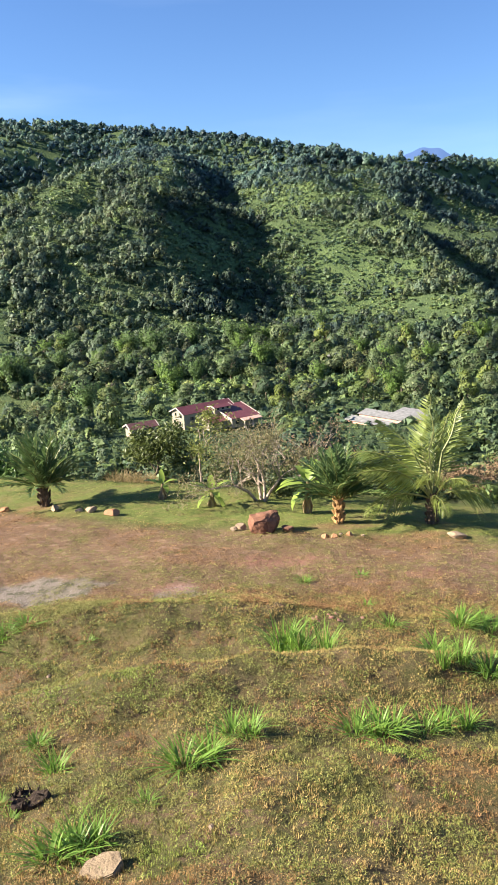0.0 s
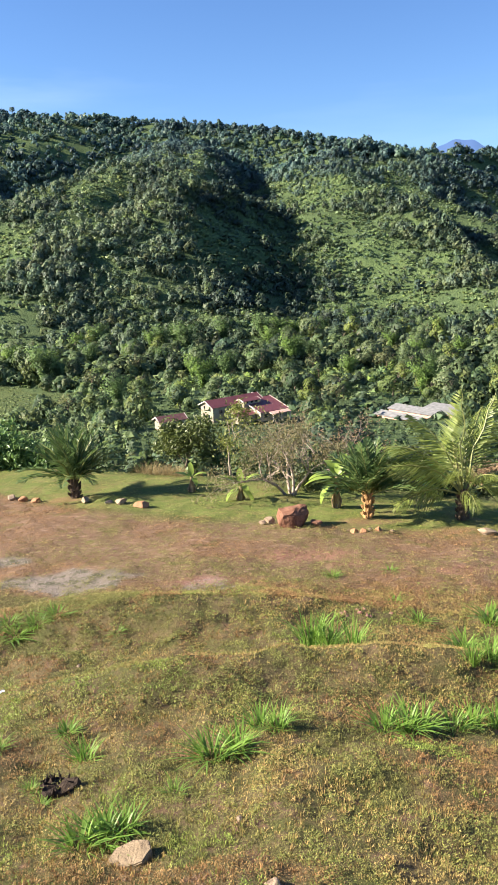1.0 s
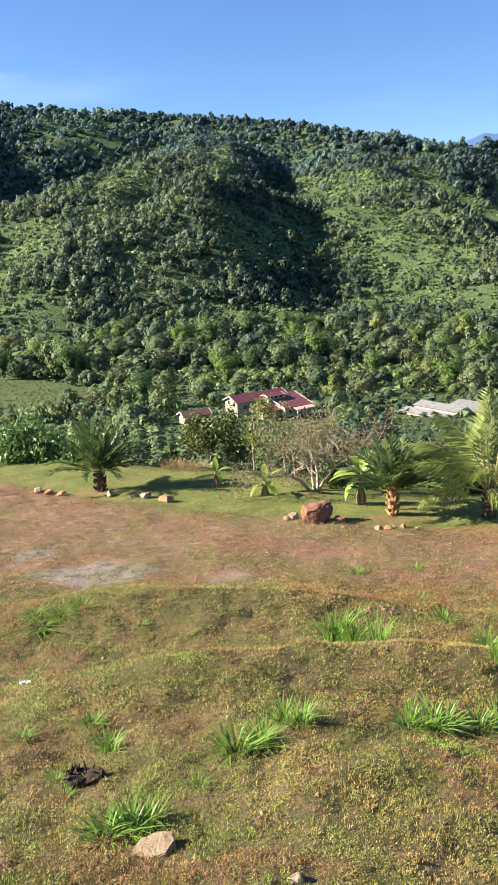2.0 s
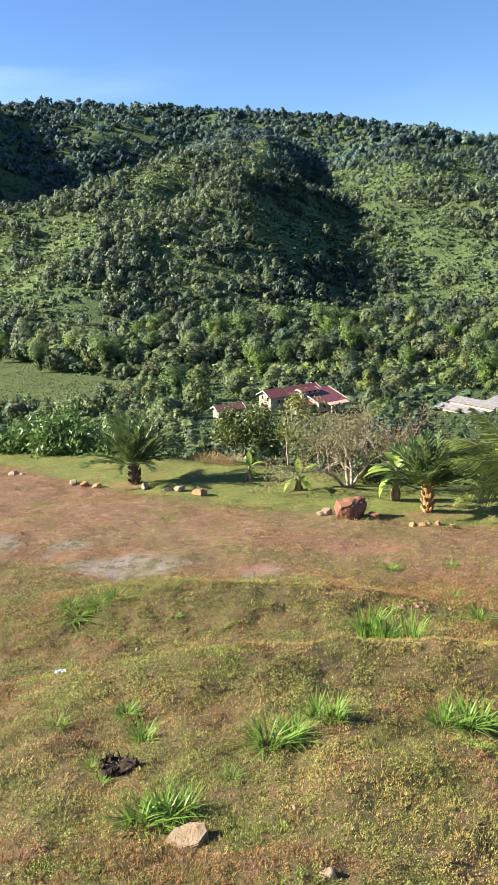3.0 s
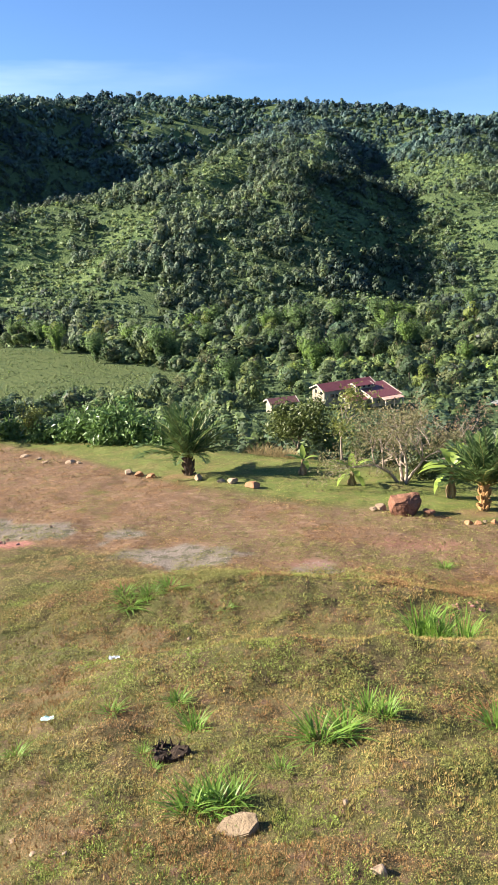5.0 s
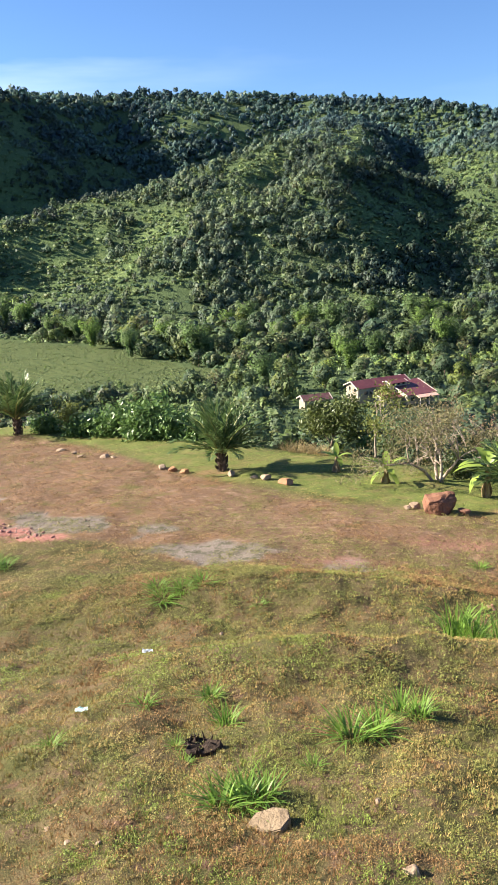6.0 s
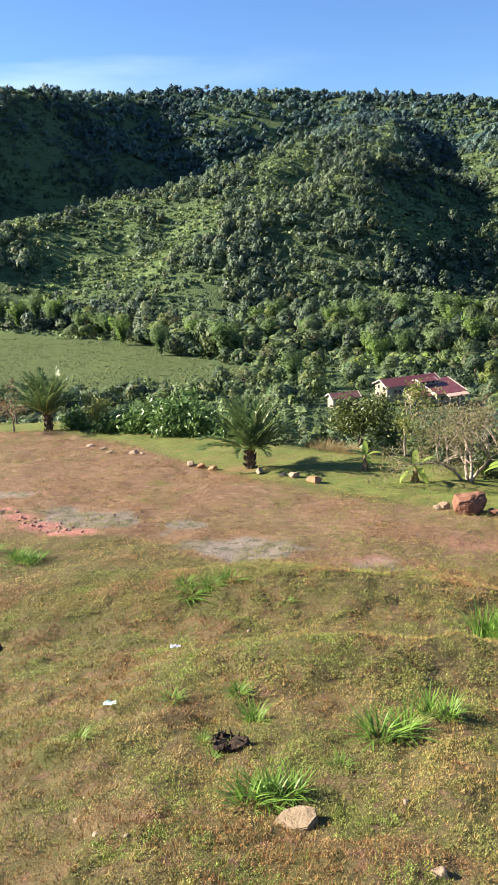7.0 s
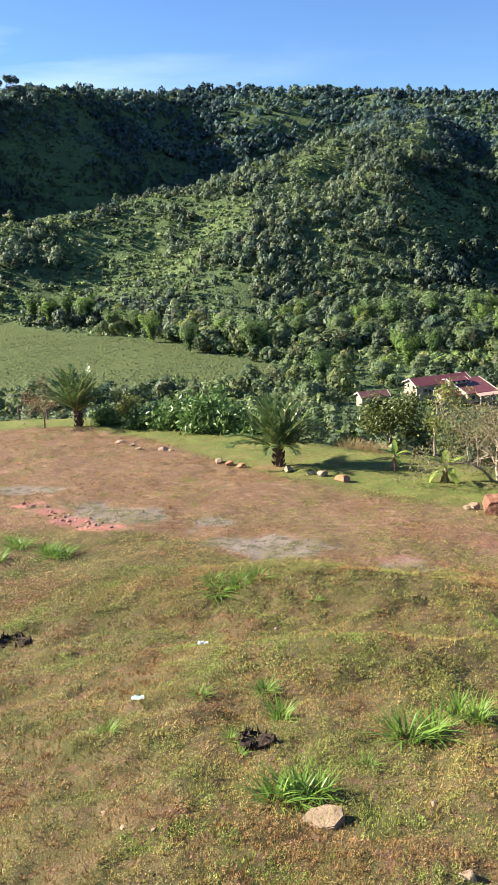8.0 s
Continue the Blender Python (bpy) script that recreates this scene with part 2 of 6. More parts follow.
def near_land(x, y):
    """The grassy bank below the eye and the terrace after it."""
    d = np.hypot(x, y)
    z = np.where(d < 11, -6.2 - (d - 11) * 0.29, -6.2 - (d - 11) * 0.12) + EYE
    z = np.minimum(z, EYE - 1.7)
    # two low swells of the bank
    z = z + 0.41 * np.exp(-((x + 1.9) / 3.4) ** 2 - ((y - 11.6) / 1.0) ** 2)
    z = z + 0.37 * np.exp(-((y - 8.6 - 0.12 * x) / 0.8) ** 2) * sstep(x, -5, -1)
    z = z + 0.10 * np.exp(-((x - 4.2) / 1.8) ** 2 - ((y - 11.0) / 0.9) ** 2)
    z = z + (fbm(x, y, 1.6, 21, 4) - 0.5) * 0.22 * sstep(d, 2, 5) + (fbm(x, y, 0.42, 31, 4) - 0.5) * 0.15 * sstep(d, 2.0, 4.0) * (1 - 0.62 * sstep(d, 11.5, 13.5))
    return z


def terrace_edge(az):
    """How far the terrace reaches, by bearing in degrees."""
    return np.interp(az, [-60, -34, -30, -26, -22, -17, -12, -8, -3, 3, 8, 14, 20, 40], [40, 38.5, 37, 33.5, 30, 27.0, 25, 23.5, 22, 20.8, 20.2, 19.8, 19.5, 19])


def lawn_width(az):
    """How wide the green lawn is before the terrace edge."""
    return np.interp(az, [-36, -30, -24, -15, -6, 0, 20], [2.2, 3.4, 4.6, 5.6, 4.6, 3.2, 2.4])


def flat_start(az):
    """Where the green bank ends and the dry flat begins, by bearing in degrees."""
    return np.interp(az, [-36, -30, -25, -20, -10, 0, 20], [18.2, 17.2, 15.6, 14.0, 12.6, 12.2, 12.2])


def land(x, y):
    x, y = np.asarray(x, float), np.asarray(y, float)
    d, az = np.hypot(x, y), np.degrees(np.arctan2(x, y))
    over = d - terrace_edge(az)
    w = sstep(over, 0.0, 14.0)
    front = sstep(np.abs(az), 110, 70)
    z = near_land(x, y) * (1 - w) + far_land(x, y) * w
    behind = EYE - 3.05 + 0.09 * np.minimum(d, 14) + (fbm(x, y, 1.6, 21, 4) - 0.5) * 0.12 * sstep(d, 2, 5)
    return z * front + behind * (1 - front)


def ground_at(x, y):
    return float(land(x, y))


# ---- ground sheet, fine where the eye looks ----
def build_ground(mat):
    az = np.r_[np.arange(-180, -54, 4.0), np.arange(-54, -42, 1.0), np.arange(-42, 26, 0.30), np.arange(26, 32, 1.0), np.arange(32, 180, 4.0)]
    r = np.r_[0.3, 1.0, np.geomspace(2.0, 40, 270), np.geomspace(40.6, 4600, 175)]
    A, Rr = np.meshgrid(np.radians(az), r)
    x, y = Rr * np.sin(A), Rr * np.cos(A)
    z = land(x, y)
    n, m = len(r), len(az)
    v = np.c_[x.ravel(), y.ravel(), z.ravel()]
    i, j = np.meshgrid(np.arange(n - 1), np.arange(m), indexing="ij")
    j2 = (j + 1) % m
    f = np.stack([i * m + j, (i + 1) * m + j, (i + 1) * m + j2, i * m + j2], -1).reshape(-1)
    cap = np.arange(m)
    sizes = np.r_[np.full((n - 1) * m, 4), m]
    me = mesh_of("ground", v, np.r_[f, cap], sizes, mat, True)
    X, Y = x.ravel(), y.ravel()
    d, a = np.hypot(X, Y), np.degrees(np.arctan2(X, Y))
    edge = terrace_edge(a)
    # what covers the ground, as three weights: r lawn of the terrace, g dry ground, b valley and hills
    lawn = sstep(d, edge - lawn_width(a) - 0.6, edge - lawn_width(a) + 0.8) * sstep(d, edge + 3, edge + 1)
    hills = sstep(d, edge + 0.5, edge + 3)
    start = flat_start(a) + (fbm(X, Y, 1.0, 79, 3) - 0.5) * 1.6
    dry = sstep(d, start - 0.6, start + 0.7) * (1 - lawn) * (1 - hills)
    at = me.attributes.new("cover", "FLOAT_COLOR", "POINT")
    at.data.foreach_set("color", np.c_[lawn, dry, hills, np.ones(len(d))].astype(np.float32).ravel())
    # bare gravel and red soil patches, by place
    grav = np.zeros(len(d))
    for gx, gy, sx, sy, rot in GRAVEL:
        u, w = (X - gx) * math.cos(rot) + (Y - gy) * math.sin(rot), -(X - gx) * math.sin(rot) + (Y - gy) * math.cos(rot)
        q = np.sqrt((u / sx) ** 2 + (w / sy) ** 2) + (fbm(X, Y, 0.7, 77, 4) - 0.5) * 2.2
        grav = np.maximum(grav, sstep(q, 1.1, 0.75))
    red = np.zeros(len(d))
    for j, (gx, gy, sx, sy) in enumerate(RED_SOIL):
        q = np.sqrt(((X - gx) / sx) ** 2 + ((Y - gy) / sy) ** 2) + (fbm(X, Y, 0.7, 78, 3) - 0.5) * 1.2
        red = np.maximum(red, sstep(q, 1.1, 0.6) * (1.0 if j < 4 else 0.45))
    fld = field_mask(X, Y)
    at = me.attributes.new("bare", "FLOAT_COLOR", "POINT")
    at.data.foreach_set("color", np.c_[grav, red, fld, np.ones(len(d))].astype(np.float32).ravel())
    op = open_mask(X, Y)
    at = me.attributes.new("open_land", "FLOAT", "POINT")
    at.data.foreach_set("value", op.astype(np.float32))
    return tagged(new("ground", me), "sloping grassy hillside ground running down into a wooded valley", "ground", kind="structure")


GRAVEL = [(-8.9, 15.85, 2.0, 0.75, -0.35), (-4.1, 14.0, 1.5, 0.85, 0.05), (-6.0, 15.6, 0.55, 0.28, -0.3), (-1.4, 13.05, 1.15, 0.5, -0.6), (-13.2, 18.2, 1.2, 0.4, 0.1)]
RED_SOIL = [(-11.7, 16.5, 0.6, 0.32), (-10.7, 15.9, 0.7, 0.32), (-9.6, 15.25, 0.7, 0.34), (-8.5, 14.65, 0.8, 0.28), (0.9, 12.3, 0.9, 0.35), (-1.9, 13.6, 0.7, 0.3), (1.6, 14.6, 0.8, 0.3),
            (2.8, 9.4, 0.4, 0.2), (0.4, 15.2, 1.4, 0.4), (3.6, 14.0, 0.9, 0.3), (2.3, 18.05, 0.9, 0.38), (-6.3, 21.7, 0.8, 0.35), (-17.6, 29.2, 0.9, 0.4), (3.6, 17.0, 1.0, 0.3)]


def field_mask(x, y):
    d, az = np.hypot(x, y), np.degrees(np.arctan2(x, y))
    top = 482 - (az + 35) * 9.0 + (fbm(x, y, 40, 47, 3) - 0.5) * 60
    return sstep(d, top + 8, top - 8) * sstep(d, 236, 248) * sstep(az, -14.5, -16.5) * sstep(az, -50, -45)


def open_mask(x, y):
    """Where the hills bear grass and scrub rather than wood."""
    d, az = np.hypot(x, y), np.degrees(np.arctan2(x, y))
    o = sstep(fbm(x, y, 70, 41, 4), 0.51, 0.61) * sstep(d, 400, 440) * 0.85 * (1 - 0.75 * sstep(az, -17, -20) * sstep(d, 780, 860)) * (1 - 0.5 * sstep(d, 950, 1050)) * (1 - 0.65 * sstep(np.abs(az + 10), 8, 5) * sstep(d, 760, 700))
    for a0, d0, sa, sd, top in ((2.6, 805, 1.7, 60, 1.0), (0.6, 690, 1.4, 70, 0.95), (6.5, 690, 5.0, 130, 0.80), (11.5, 610, 4.0, 65, 0.72), (4.5, 560, 4.0, 45, 0.45), (-26, 580, 5.4, 62, 0.95), (-19.5, 610, 2.6, 45, 0.9),
                                (-12.2, 690, 1.3, 25, 1.0), (-3.2, 620, 2.3, 60, 1.0), (-14, 600, 1.6, 45, 0.4), (-15, 1180, 3.6, 60, 0.8), (-7, 480, 2.5, 22, 0.35), (-20, 505, 5, 16, 0.7)):
        q = np.sqrt(((az - a0) / sa) ** 2 + ((d - d0) / sd) ** 2) + (fbm(x, y, 45, 43, 4) - 0.5) * 2.0
        o = np.maximum(o, top * sstep(q, 1.1, 0.75))
    return o


# ---- materials ----
def ground_mat():
    k = Kit("ground_cover", rough=0.95, spec=0.08)
    sep = k.n.new("ShaderNodeSeparateColor")
    k.l.new(k.attr("cover", "Color"), sep.inputs[0])
    lawn, dry, hills = sep.outputs[0], sep.outputs[1], sep.outputs[2]
    sep2 = k.n.new("ShaderNodeSeparateColor")
    k.l.new(k.attr("bare", "Color"), sep2.inputs[0])
    grav, red, fld = sep2.outputs[0], sep2.outputs[1], sep2.outputs[2]
    big, mid, fine, tiny = k.noise(0.45, 4), k.noise(2.2, 5), k.noise(14, 5, 0.65), k.noise(70, 4, 0.7)
    # the near bank: dull green and straw over brown soil
    soil = k.mix(k.mask(tiny, 0.3, 0.7), (0.09, 0.052, 0.034), (0.33, 0.205, 0.14))
    green = k.mix(k.mask(tiny, 0.3, 0.7), (0.028, 0.032, 0.012), (0.175, 0.175, 0.062))
    straw = k.mix(k.mask(tiny, 0.3, 0.7), (0.045, 0.034, 0.018), (0.30, 0.225, 0.115))
    bank = k.mix(k.mask(mid, 0.38, 0.62), green, straw)
    bank = k.mix(k.mask(k.noise(3.7, 5, 0.6), 0.56, 0.68), bank, soil)
    # dry flat: pinkish brown with rusty low weeds
    rust = k.mix(k.mask(tiny, 0.3, 0.7), (0.09, 0.052, 0.032), (0.33, 0.215, 0.135))
    pale = k.mix(k.mask(tiny, 0.3, 0.7), (0.20, 0.13, 0.09), (0.46, 0.32, 0.225))
    weeds = k.mix(tiny, (0.09, 0.08, 0.03), (0.25, 0.215, 0.085))
    flat = k.mix(k.mask(k.noise(4.2, 8, 0.72, stretch=(0.75, 1.25, 1)), 0.53, 0.66), rust, pale)
    flat = k.mix(k.mask(k.noise(1.6, 8, 0.74), 0.52, 0.64), flat, weeds)
    lawn_c = k.mix(fine, (0.085, 0.115, 0.030), (0.20, 0.235, 0.068))
    lawn_c = k.mix(k.mask(k.noise(1.4, 8, 0.72), 0.47, 0.62), lawn_c, (0.20, 0.175, 0.072))
    lawn_c = k.mix(k.math("MULTIPLY", k.mask(k.noise(7.0, 6, 0.7), 0.5, 0.62), 0.5), lawn_c, (0.06, 0.075, 0.024))
    # whole bank darkened, shade between the plants put into the ground colour
    bank = k.mix(0.22, bank, (0.03, 0.022, 0.012))
    c = k.mix(dry, bank, flat)
    c = k.mix(lawn, c, lawn_c)
    gravel_c = k.mix(k.mask(k.voronoi(26), 0.05, 0.35), (0.12, 0.098, 0.078), (0.225, 0.187, 0.152))
    gravel_c = k.mix(k.math("MULTIPLY", k.mask(k.noise(3.0, 8, 0.72), 0.48, 0.58), 0.75), gravel_c, (0.075, 0.078, 0.036))
    red_c = k.mix(k.mask(fine, 0.35, 0.65), (0.21, 0.085, 0.068), (0.42, 0.21, 0.165))
    c = k.mix(grav, c, gravel_c)
    c = k.mix(red, c, red_c)
    # hills: wood floor, grass and scrub, and the tilled field in the valley
    hn, hn2 = k.noise(0.05, 6, 0.6), k.noise(0.35, 6, 0.65)
    wood = k.mix(k.mask(hn2, 0.3, 0.7), (0.045, 0.072, 0.034), (0.115, 0.16, 0.066))
    grass = k.mix(k.mask(hn, 0.35, 0.65), (0.085, 0.135, 0.05), (0.165, 0.22, 0.08))
    grass = k.mix(k.mask(hn2, 0.42, 0.66), grass, (0.06, 0.095, 0.042))
    hill_c = k.mix(k.attr("open_land"), wood, grass)
    wv = k.n.new("ShaderNodeTexWave")
    wv.inputs["Scale"].default_value, wv.inputs["Distortion"].default_value = 0.10, 3.0
    mp = k.n.new("ShaderNodeMapping")
    mp.inputs["Rotation"].default_value = (0, 0, radians(62))
    k.l.new(k.pos(), mp.inputs["Vector"])
    k.l.new(mp.outputs["Vector"], wv.inputs["Vector"])
    rows = k.mix(k.mask(wv.outputs["Fac"], 0.35, 0.7), (0.06, 0.092, 0.036), (0.11, 0.145, 0.054))
    rows = k.mix(k.math("MULTIPLY", k.mask(hn2, 0.35, 0.75), 0.6), rows, (0.14, 0.152, 0.06))
    hill_c = k.mix(fld, hill_c, rows)
    c = k.mix(hills, c, hill_c)
    k.color(c)
    hgt = k.math("ADD", k.math("MULTIPLY", fine, 0.6), k.math("MULTIPLY", tiny, 0.4))
    hgt2 = k.math("MULTIPLY", k.noise(0.8, 6, 0.65), k.math("MULTIPLY", hills, 40.0))
    k.bump(k.math("ADD", hgt, hgt2), 0.75, 0.05)
    return k.m


M_GROUND = ground_mat()
# far woods: leaf colour holds extra blue in place of air haze
M_WOODS = foliage_mat("woodland_leaves", (0.056, 0.086, 0.062), (0.080, 0.117, 0.080), (0.112, 0.150, 0.098), 0.24, soft=True)
M_NEARWOODS = foliage_mat("valley_leaves", (0.055, 0.088, 0.046), (0.085, 0.128, 0.062), (0.128, 0.172, 0.084), 0.26, soft=True)
M_SCRUB = foliage_mat("scrub_leaves", (0.085, 0.135, 0.068), (0.125, 0.18, 0.09), (0.165, 0.22, 0.108), 0.24, soft=True)
M_GRASS = foliage_mat("short_grass", (0.378, 0.272, 0.118), (0.535, 0.387, 0.172), (0.67, 0.49, 0.235), 0.10)
M_TUFT = leaf_mat("green_grass_blades", (0.14, 0.27, 0.04), (0.28, 0.43, 0.08), 0.38, 0.45, 9)
M_BARK = bark_mat("grey_brown_bark", (0.10, 0.075, 0.055), (0.27, 0.22, 0.17))
M_PALE_BARK = bark_mat("pale_bark", (0.22, 0.17, 0.13), (0.46, 0.38, 0.30))
M_DATE = leaf_mat("date_palm_leaflets", (0.075, 0.13, 0.04), (0.17, 0.25, 0.085), 0.25, 0.3)
M_RACHIS = leaf_mat("palm_rachis", (0.20, 0.24, 0.07), (0.36, 0.34, 0.12), 0.05)
M_COCO = leaf_mat("coconut_leaflets", (0.13, 0.19, 0.04), (0.35, 0.39, 0.10), 0.35, 0.36)
M_BOOT = bark_mat("palm_leaf_bases", (0.20, 0.11, 0.05), (0.50, 0.32, 0.14), 9)
M_DARKBOOT = bark_mat("dark_palm_stem", (0.05, 0.04, 0.03), (0.17, 0.12, 0.08), 9)
M_BANANA = leaf_mat("banana_leaf", (0.22, 0.33, 0.05), (0.38, 0.48, 0.11), 0.4, 0.4, 4)
M_PSEUDO = bark_mat("banana_stem", (0.16, 0.10, 0.06), (0.36, 0.28, 0.16), 8)
M_REDROCK = stone_mat("red_sandstone", (0.20, 0.088, 0.05), (0.30, 0.16, 0.10), (0.10, 0.05, 0.036))
M_TANROCK = stone_mat("tan_stone", (0.33, 0.235, 0.155), (0.43, 0.335, 0.24), (0.20, 0.14, 0.09), 5)
M_ORANGEROCK = stone_mat("orange_stone", (0.36, 0.175, 0.085), (0.46, 0.27, 0.15), (0.22, 0.11, 0.06), 5)


def roof_mat():
    k = Kit("red_sheet_roof", rough=0.5, spec=0.35)
    w = k.n.new("ShaderNodeTexWave")
    w.inputs["Scale"].default_value = 1.3
    k.l.new(k.pos(), w.inputs["Vector"])
    n = k.noise(0.7, 5)
    c = k.mix(k.mask(n, 0.3, 0.75), (0.13, 0.042, 0.047), (0.19, 0.066, 0.070))
    c = k.mix(k.mask(w.outputs["Fac"], 0.82, 0.98), c, (0.13, 0.03, 0.03))
    k.color(c).bump(w.outputs["Fac"], 0.5, 0.04)
    return k.m


def plaster_mat(name, a, b):
    k = Kit(name, rough=0.85, spec=0.2)
    n = k.noise(1.1, 6)
    k.color(k.mix(k.mask(n, 0.35, 0.7), a, b)).bump(k.noise(30), 0.2, 0.01)
    return k.m


M_ROOF = roof_mat()
M_WALL = plaster_mat("cream_render", (0.28, 0.24, 0.185), (0.35, 0.305, 0.24))
M_TRIM = plaster_mat("pale_trim", (0.48, 0.41, 0.34), (0.58, 0.51, 0.44))
M_ZINC = plaster_mat("weathered_zinc", (0.18, 0.18, 0.175), (0.30, 0.295, 0.285))
M_OLDROOF = plaster_mat("faded_dark_roof", (0.10, 0.045, 0.048), (0.17, 0.085, 0.082))
M_PINKROOF = plaster_mat("pinkish_roof_edge", (0.55, 0.30, 0.24), (0.66, 0.42, 0.34))
gk = Kit("window_glass", rough=0.08, spec=0.6)
gk.color((0.02, 0.025, 0.03))
M_GLASS = gk.m
M_POST = bark_mat("weathered_post", (0.10, 0.085, 0.07), (0.24, 0.20, 0.16))
M_LITTER = plaster_mat("pale_plastic", (0.62, 0.66, 0.66), (0.80, 0.82, 0.82))
M_LITTER_G = plaster_mat("pale_green_plastic", (0.45, 0.66, 0.60), (0.66, 0.80, 0.76))
M_DEADWOOD = bark_mat("charred_stump_wood", (0.012, 0.009, 0.008), (0.075, 0.054, 0.04), 40)

# ---- ground ----
ground = build_ground(M_GROUND)


# ---- woods ----
def crown_template(n, seed, tall=1.0, lumps=5, leaf=0.16, ragged=0.5):
    """A crown one unit wide: leaf clumps on the outside of several merged lumps, with the base of the tree at z = 0.
    Returns triangles (n,3,3) and the rounding of the crown at each (n,3)."""
    g = np.random.default_rng(seed)
    a = np.arange(lumps) * 2.4 + g.uniform(0, 6)
    rr = 0.33 * np.sqrt((np.arange(lumps) + 0.3) / lumps) * g.uniform(0.8, 1.1, lumps)
    cen = np.c_[rr * np.cos(a), rr * np.sin(a), (0.66 - 0.75 * rr + g.normal(0, 0.09, lumps)) * tall]
    low = g.uniform(0, 1, lumps) < 0.3
    cen[low, 2] -= 0.22 * tall
    rad = g.uniform(0.15, 0.26, lumps)
    m = n * 3
    which = g.integers(0, lumps, m)
    dirs = g.normal(0, 1, (m, 3))
    dirs[:, 2] += 0.35
    dirs /= np.linalg.norm(dirs, axis=1)[:, None]
    p = cen[which] + dirs * (rad[which] * g.uniform(1 - ragged * 0.45, 1.08, m))[:, None] * np.array([1, 1, tall ** 0.5])
    deep = np.max(rad[None] - np.linalg.norm(p[:, None] - cen[None], axis=2) - 1e3 * (np.arange(lumps)[None] == which[:, None]), axis=1)
    order = np.argsort(deep > 0.03, kind="stable")[:n]
    p, dirs, which = p[order], dirs[order], which[order]
    out = p - np.array([0, 0, 0.42 * tall])
    out /= np.linalg.norm(out, axis=1)[:, None]
    soft = dirs * 0.62 + out * 0.5 + g.normal(0, 0.13, (n, 3))
    soft /= np.linalg.norm(soft, axis=1)[:, None]
    nrm = soft + g.normal(0, 0.28, (n, 3))
    nrm /= np.linalg.norm(nrm, axis=1)[:, None]
    u = np.cross(nrm, g.normal(0, 1, (n, 3)))
    u /= np.linalg.norm(u, axis=1)[:, None]
    w = np.cross(nrm, u)
    s = leaf * g.uniform(0.6, 1.35, n)[:, None]
    u, w = u * s, w * s * g.uniform(0.8, 1.2, n)[:, None]
    return np.stack([p - u - w * 0.5, p + u - w * 0.6, p + w], 1), soft


def scatter_trees(name, x, y, size, tall, tint, mat, n_leaf, leaf, label, category, seed, sink=0.1, variants=6, ragged=0.5):
    """One joined mesh of many crowns on the land."""
    g = np.random.default_rng(seed)
    z = land(x, y)
    out, tn, rn = [], [], []
    temps = [crown_template(n_leaf, seed * 10 + i, 1.0, 6 + i % 5, leaf, ragged) for i in range(variants)]
    pick = g.integers(0, variants, len(x))
    for i in range(variants):
        sel = np.where(pick == i)[0]
        if not len(sel):
            continue
        a = g.uniform(0, 2 * np.pi, len(sel))
        T, S = temps[i][0].reshape(1, -1, 3), temps[i][1][None]
        ca, sa = np.cos(a)[:, None], np.sin(a)[:, None]
        X = (T[..., 0] * ca - T[..., 1] * sa) * size[sel][:, None] + x[sel][:, None]
        Y = (T[..., 0] * sa + T[..., 1] * ca) * size[sel][:, None] + y[sel][:, None]
        Z = (T[..., 2] - sink) * (size * tall)[sel][:, None] + z[sel][:, None]
        out.append(np.stack([X, Y, Z], -1).reshape(-1, 3, 3))
        tn.append(np.repeat(tint[sel], n_leaf, axis=0))
        rn.append(np.stack([S[..., 0] * ca - S[..., 1] * sa, S[..., 0] * sa + S[..., 1] * ca, np.repeat(S[..., 2], len(sel), axis=0)], -1).reshape(-1, 3))
    me = tris(name, np.concatenate(out), mat, np.concatenate(tn), np.concatenate(rn))
    return tagged(new(name, me), label, category, kind="stuff")


GRID = 8.0
_gx, _gy = np.arange(-1100, 720, GRID), np.arange(0, 1560, GRID)
_grid = land(*np.meshgrid(_gx, _gy))


def rough_land(x, y):
    """The land from a coarse grid, quick to read."""
    i = np.clip((x - _gx[0]) / GRID, 0, len(_gx) - 2.001)
    j = np.clip((y - _gy[0]) / GRID, 0, len(_gy) - 2.001)
    i0, j0 = i.astype(int), j.astype(int)
    u, v = i - i0, j - j0
    return (_grid[j0, i0] * (1 - u) + _grid[j0, i0 + 1] * u) * (1 - v) + (_grid[j0 + 1, i0] * (1 - u) + _grid[j0 + 1, i0 + 1] * u) * v


def seen_from_eye(x, y, size):
    """True for trees whose tops are in sight of the eye, not behind a ridge."""
    top = rough_land(x, y) + size * 1.2
    ok = np.ones(len(x), bool)
    for s in np.linspace(0.35, 0.97, 34):
        ok &= EYE + s * (top - EYE) > rough_land(x * s, y * s) - 4
    return ok


HOUSE = (-12.2, 203.0)
SHED = (-27.5, 191.0)


def clear_of(x, y):
    """True where no house or field stands."""
    return (field_mask(x, y) < 0.3)


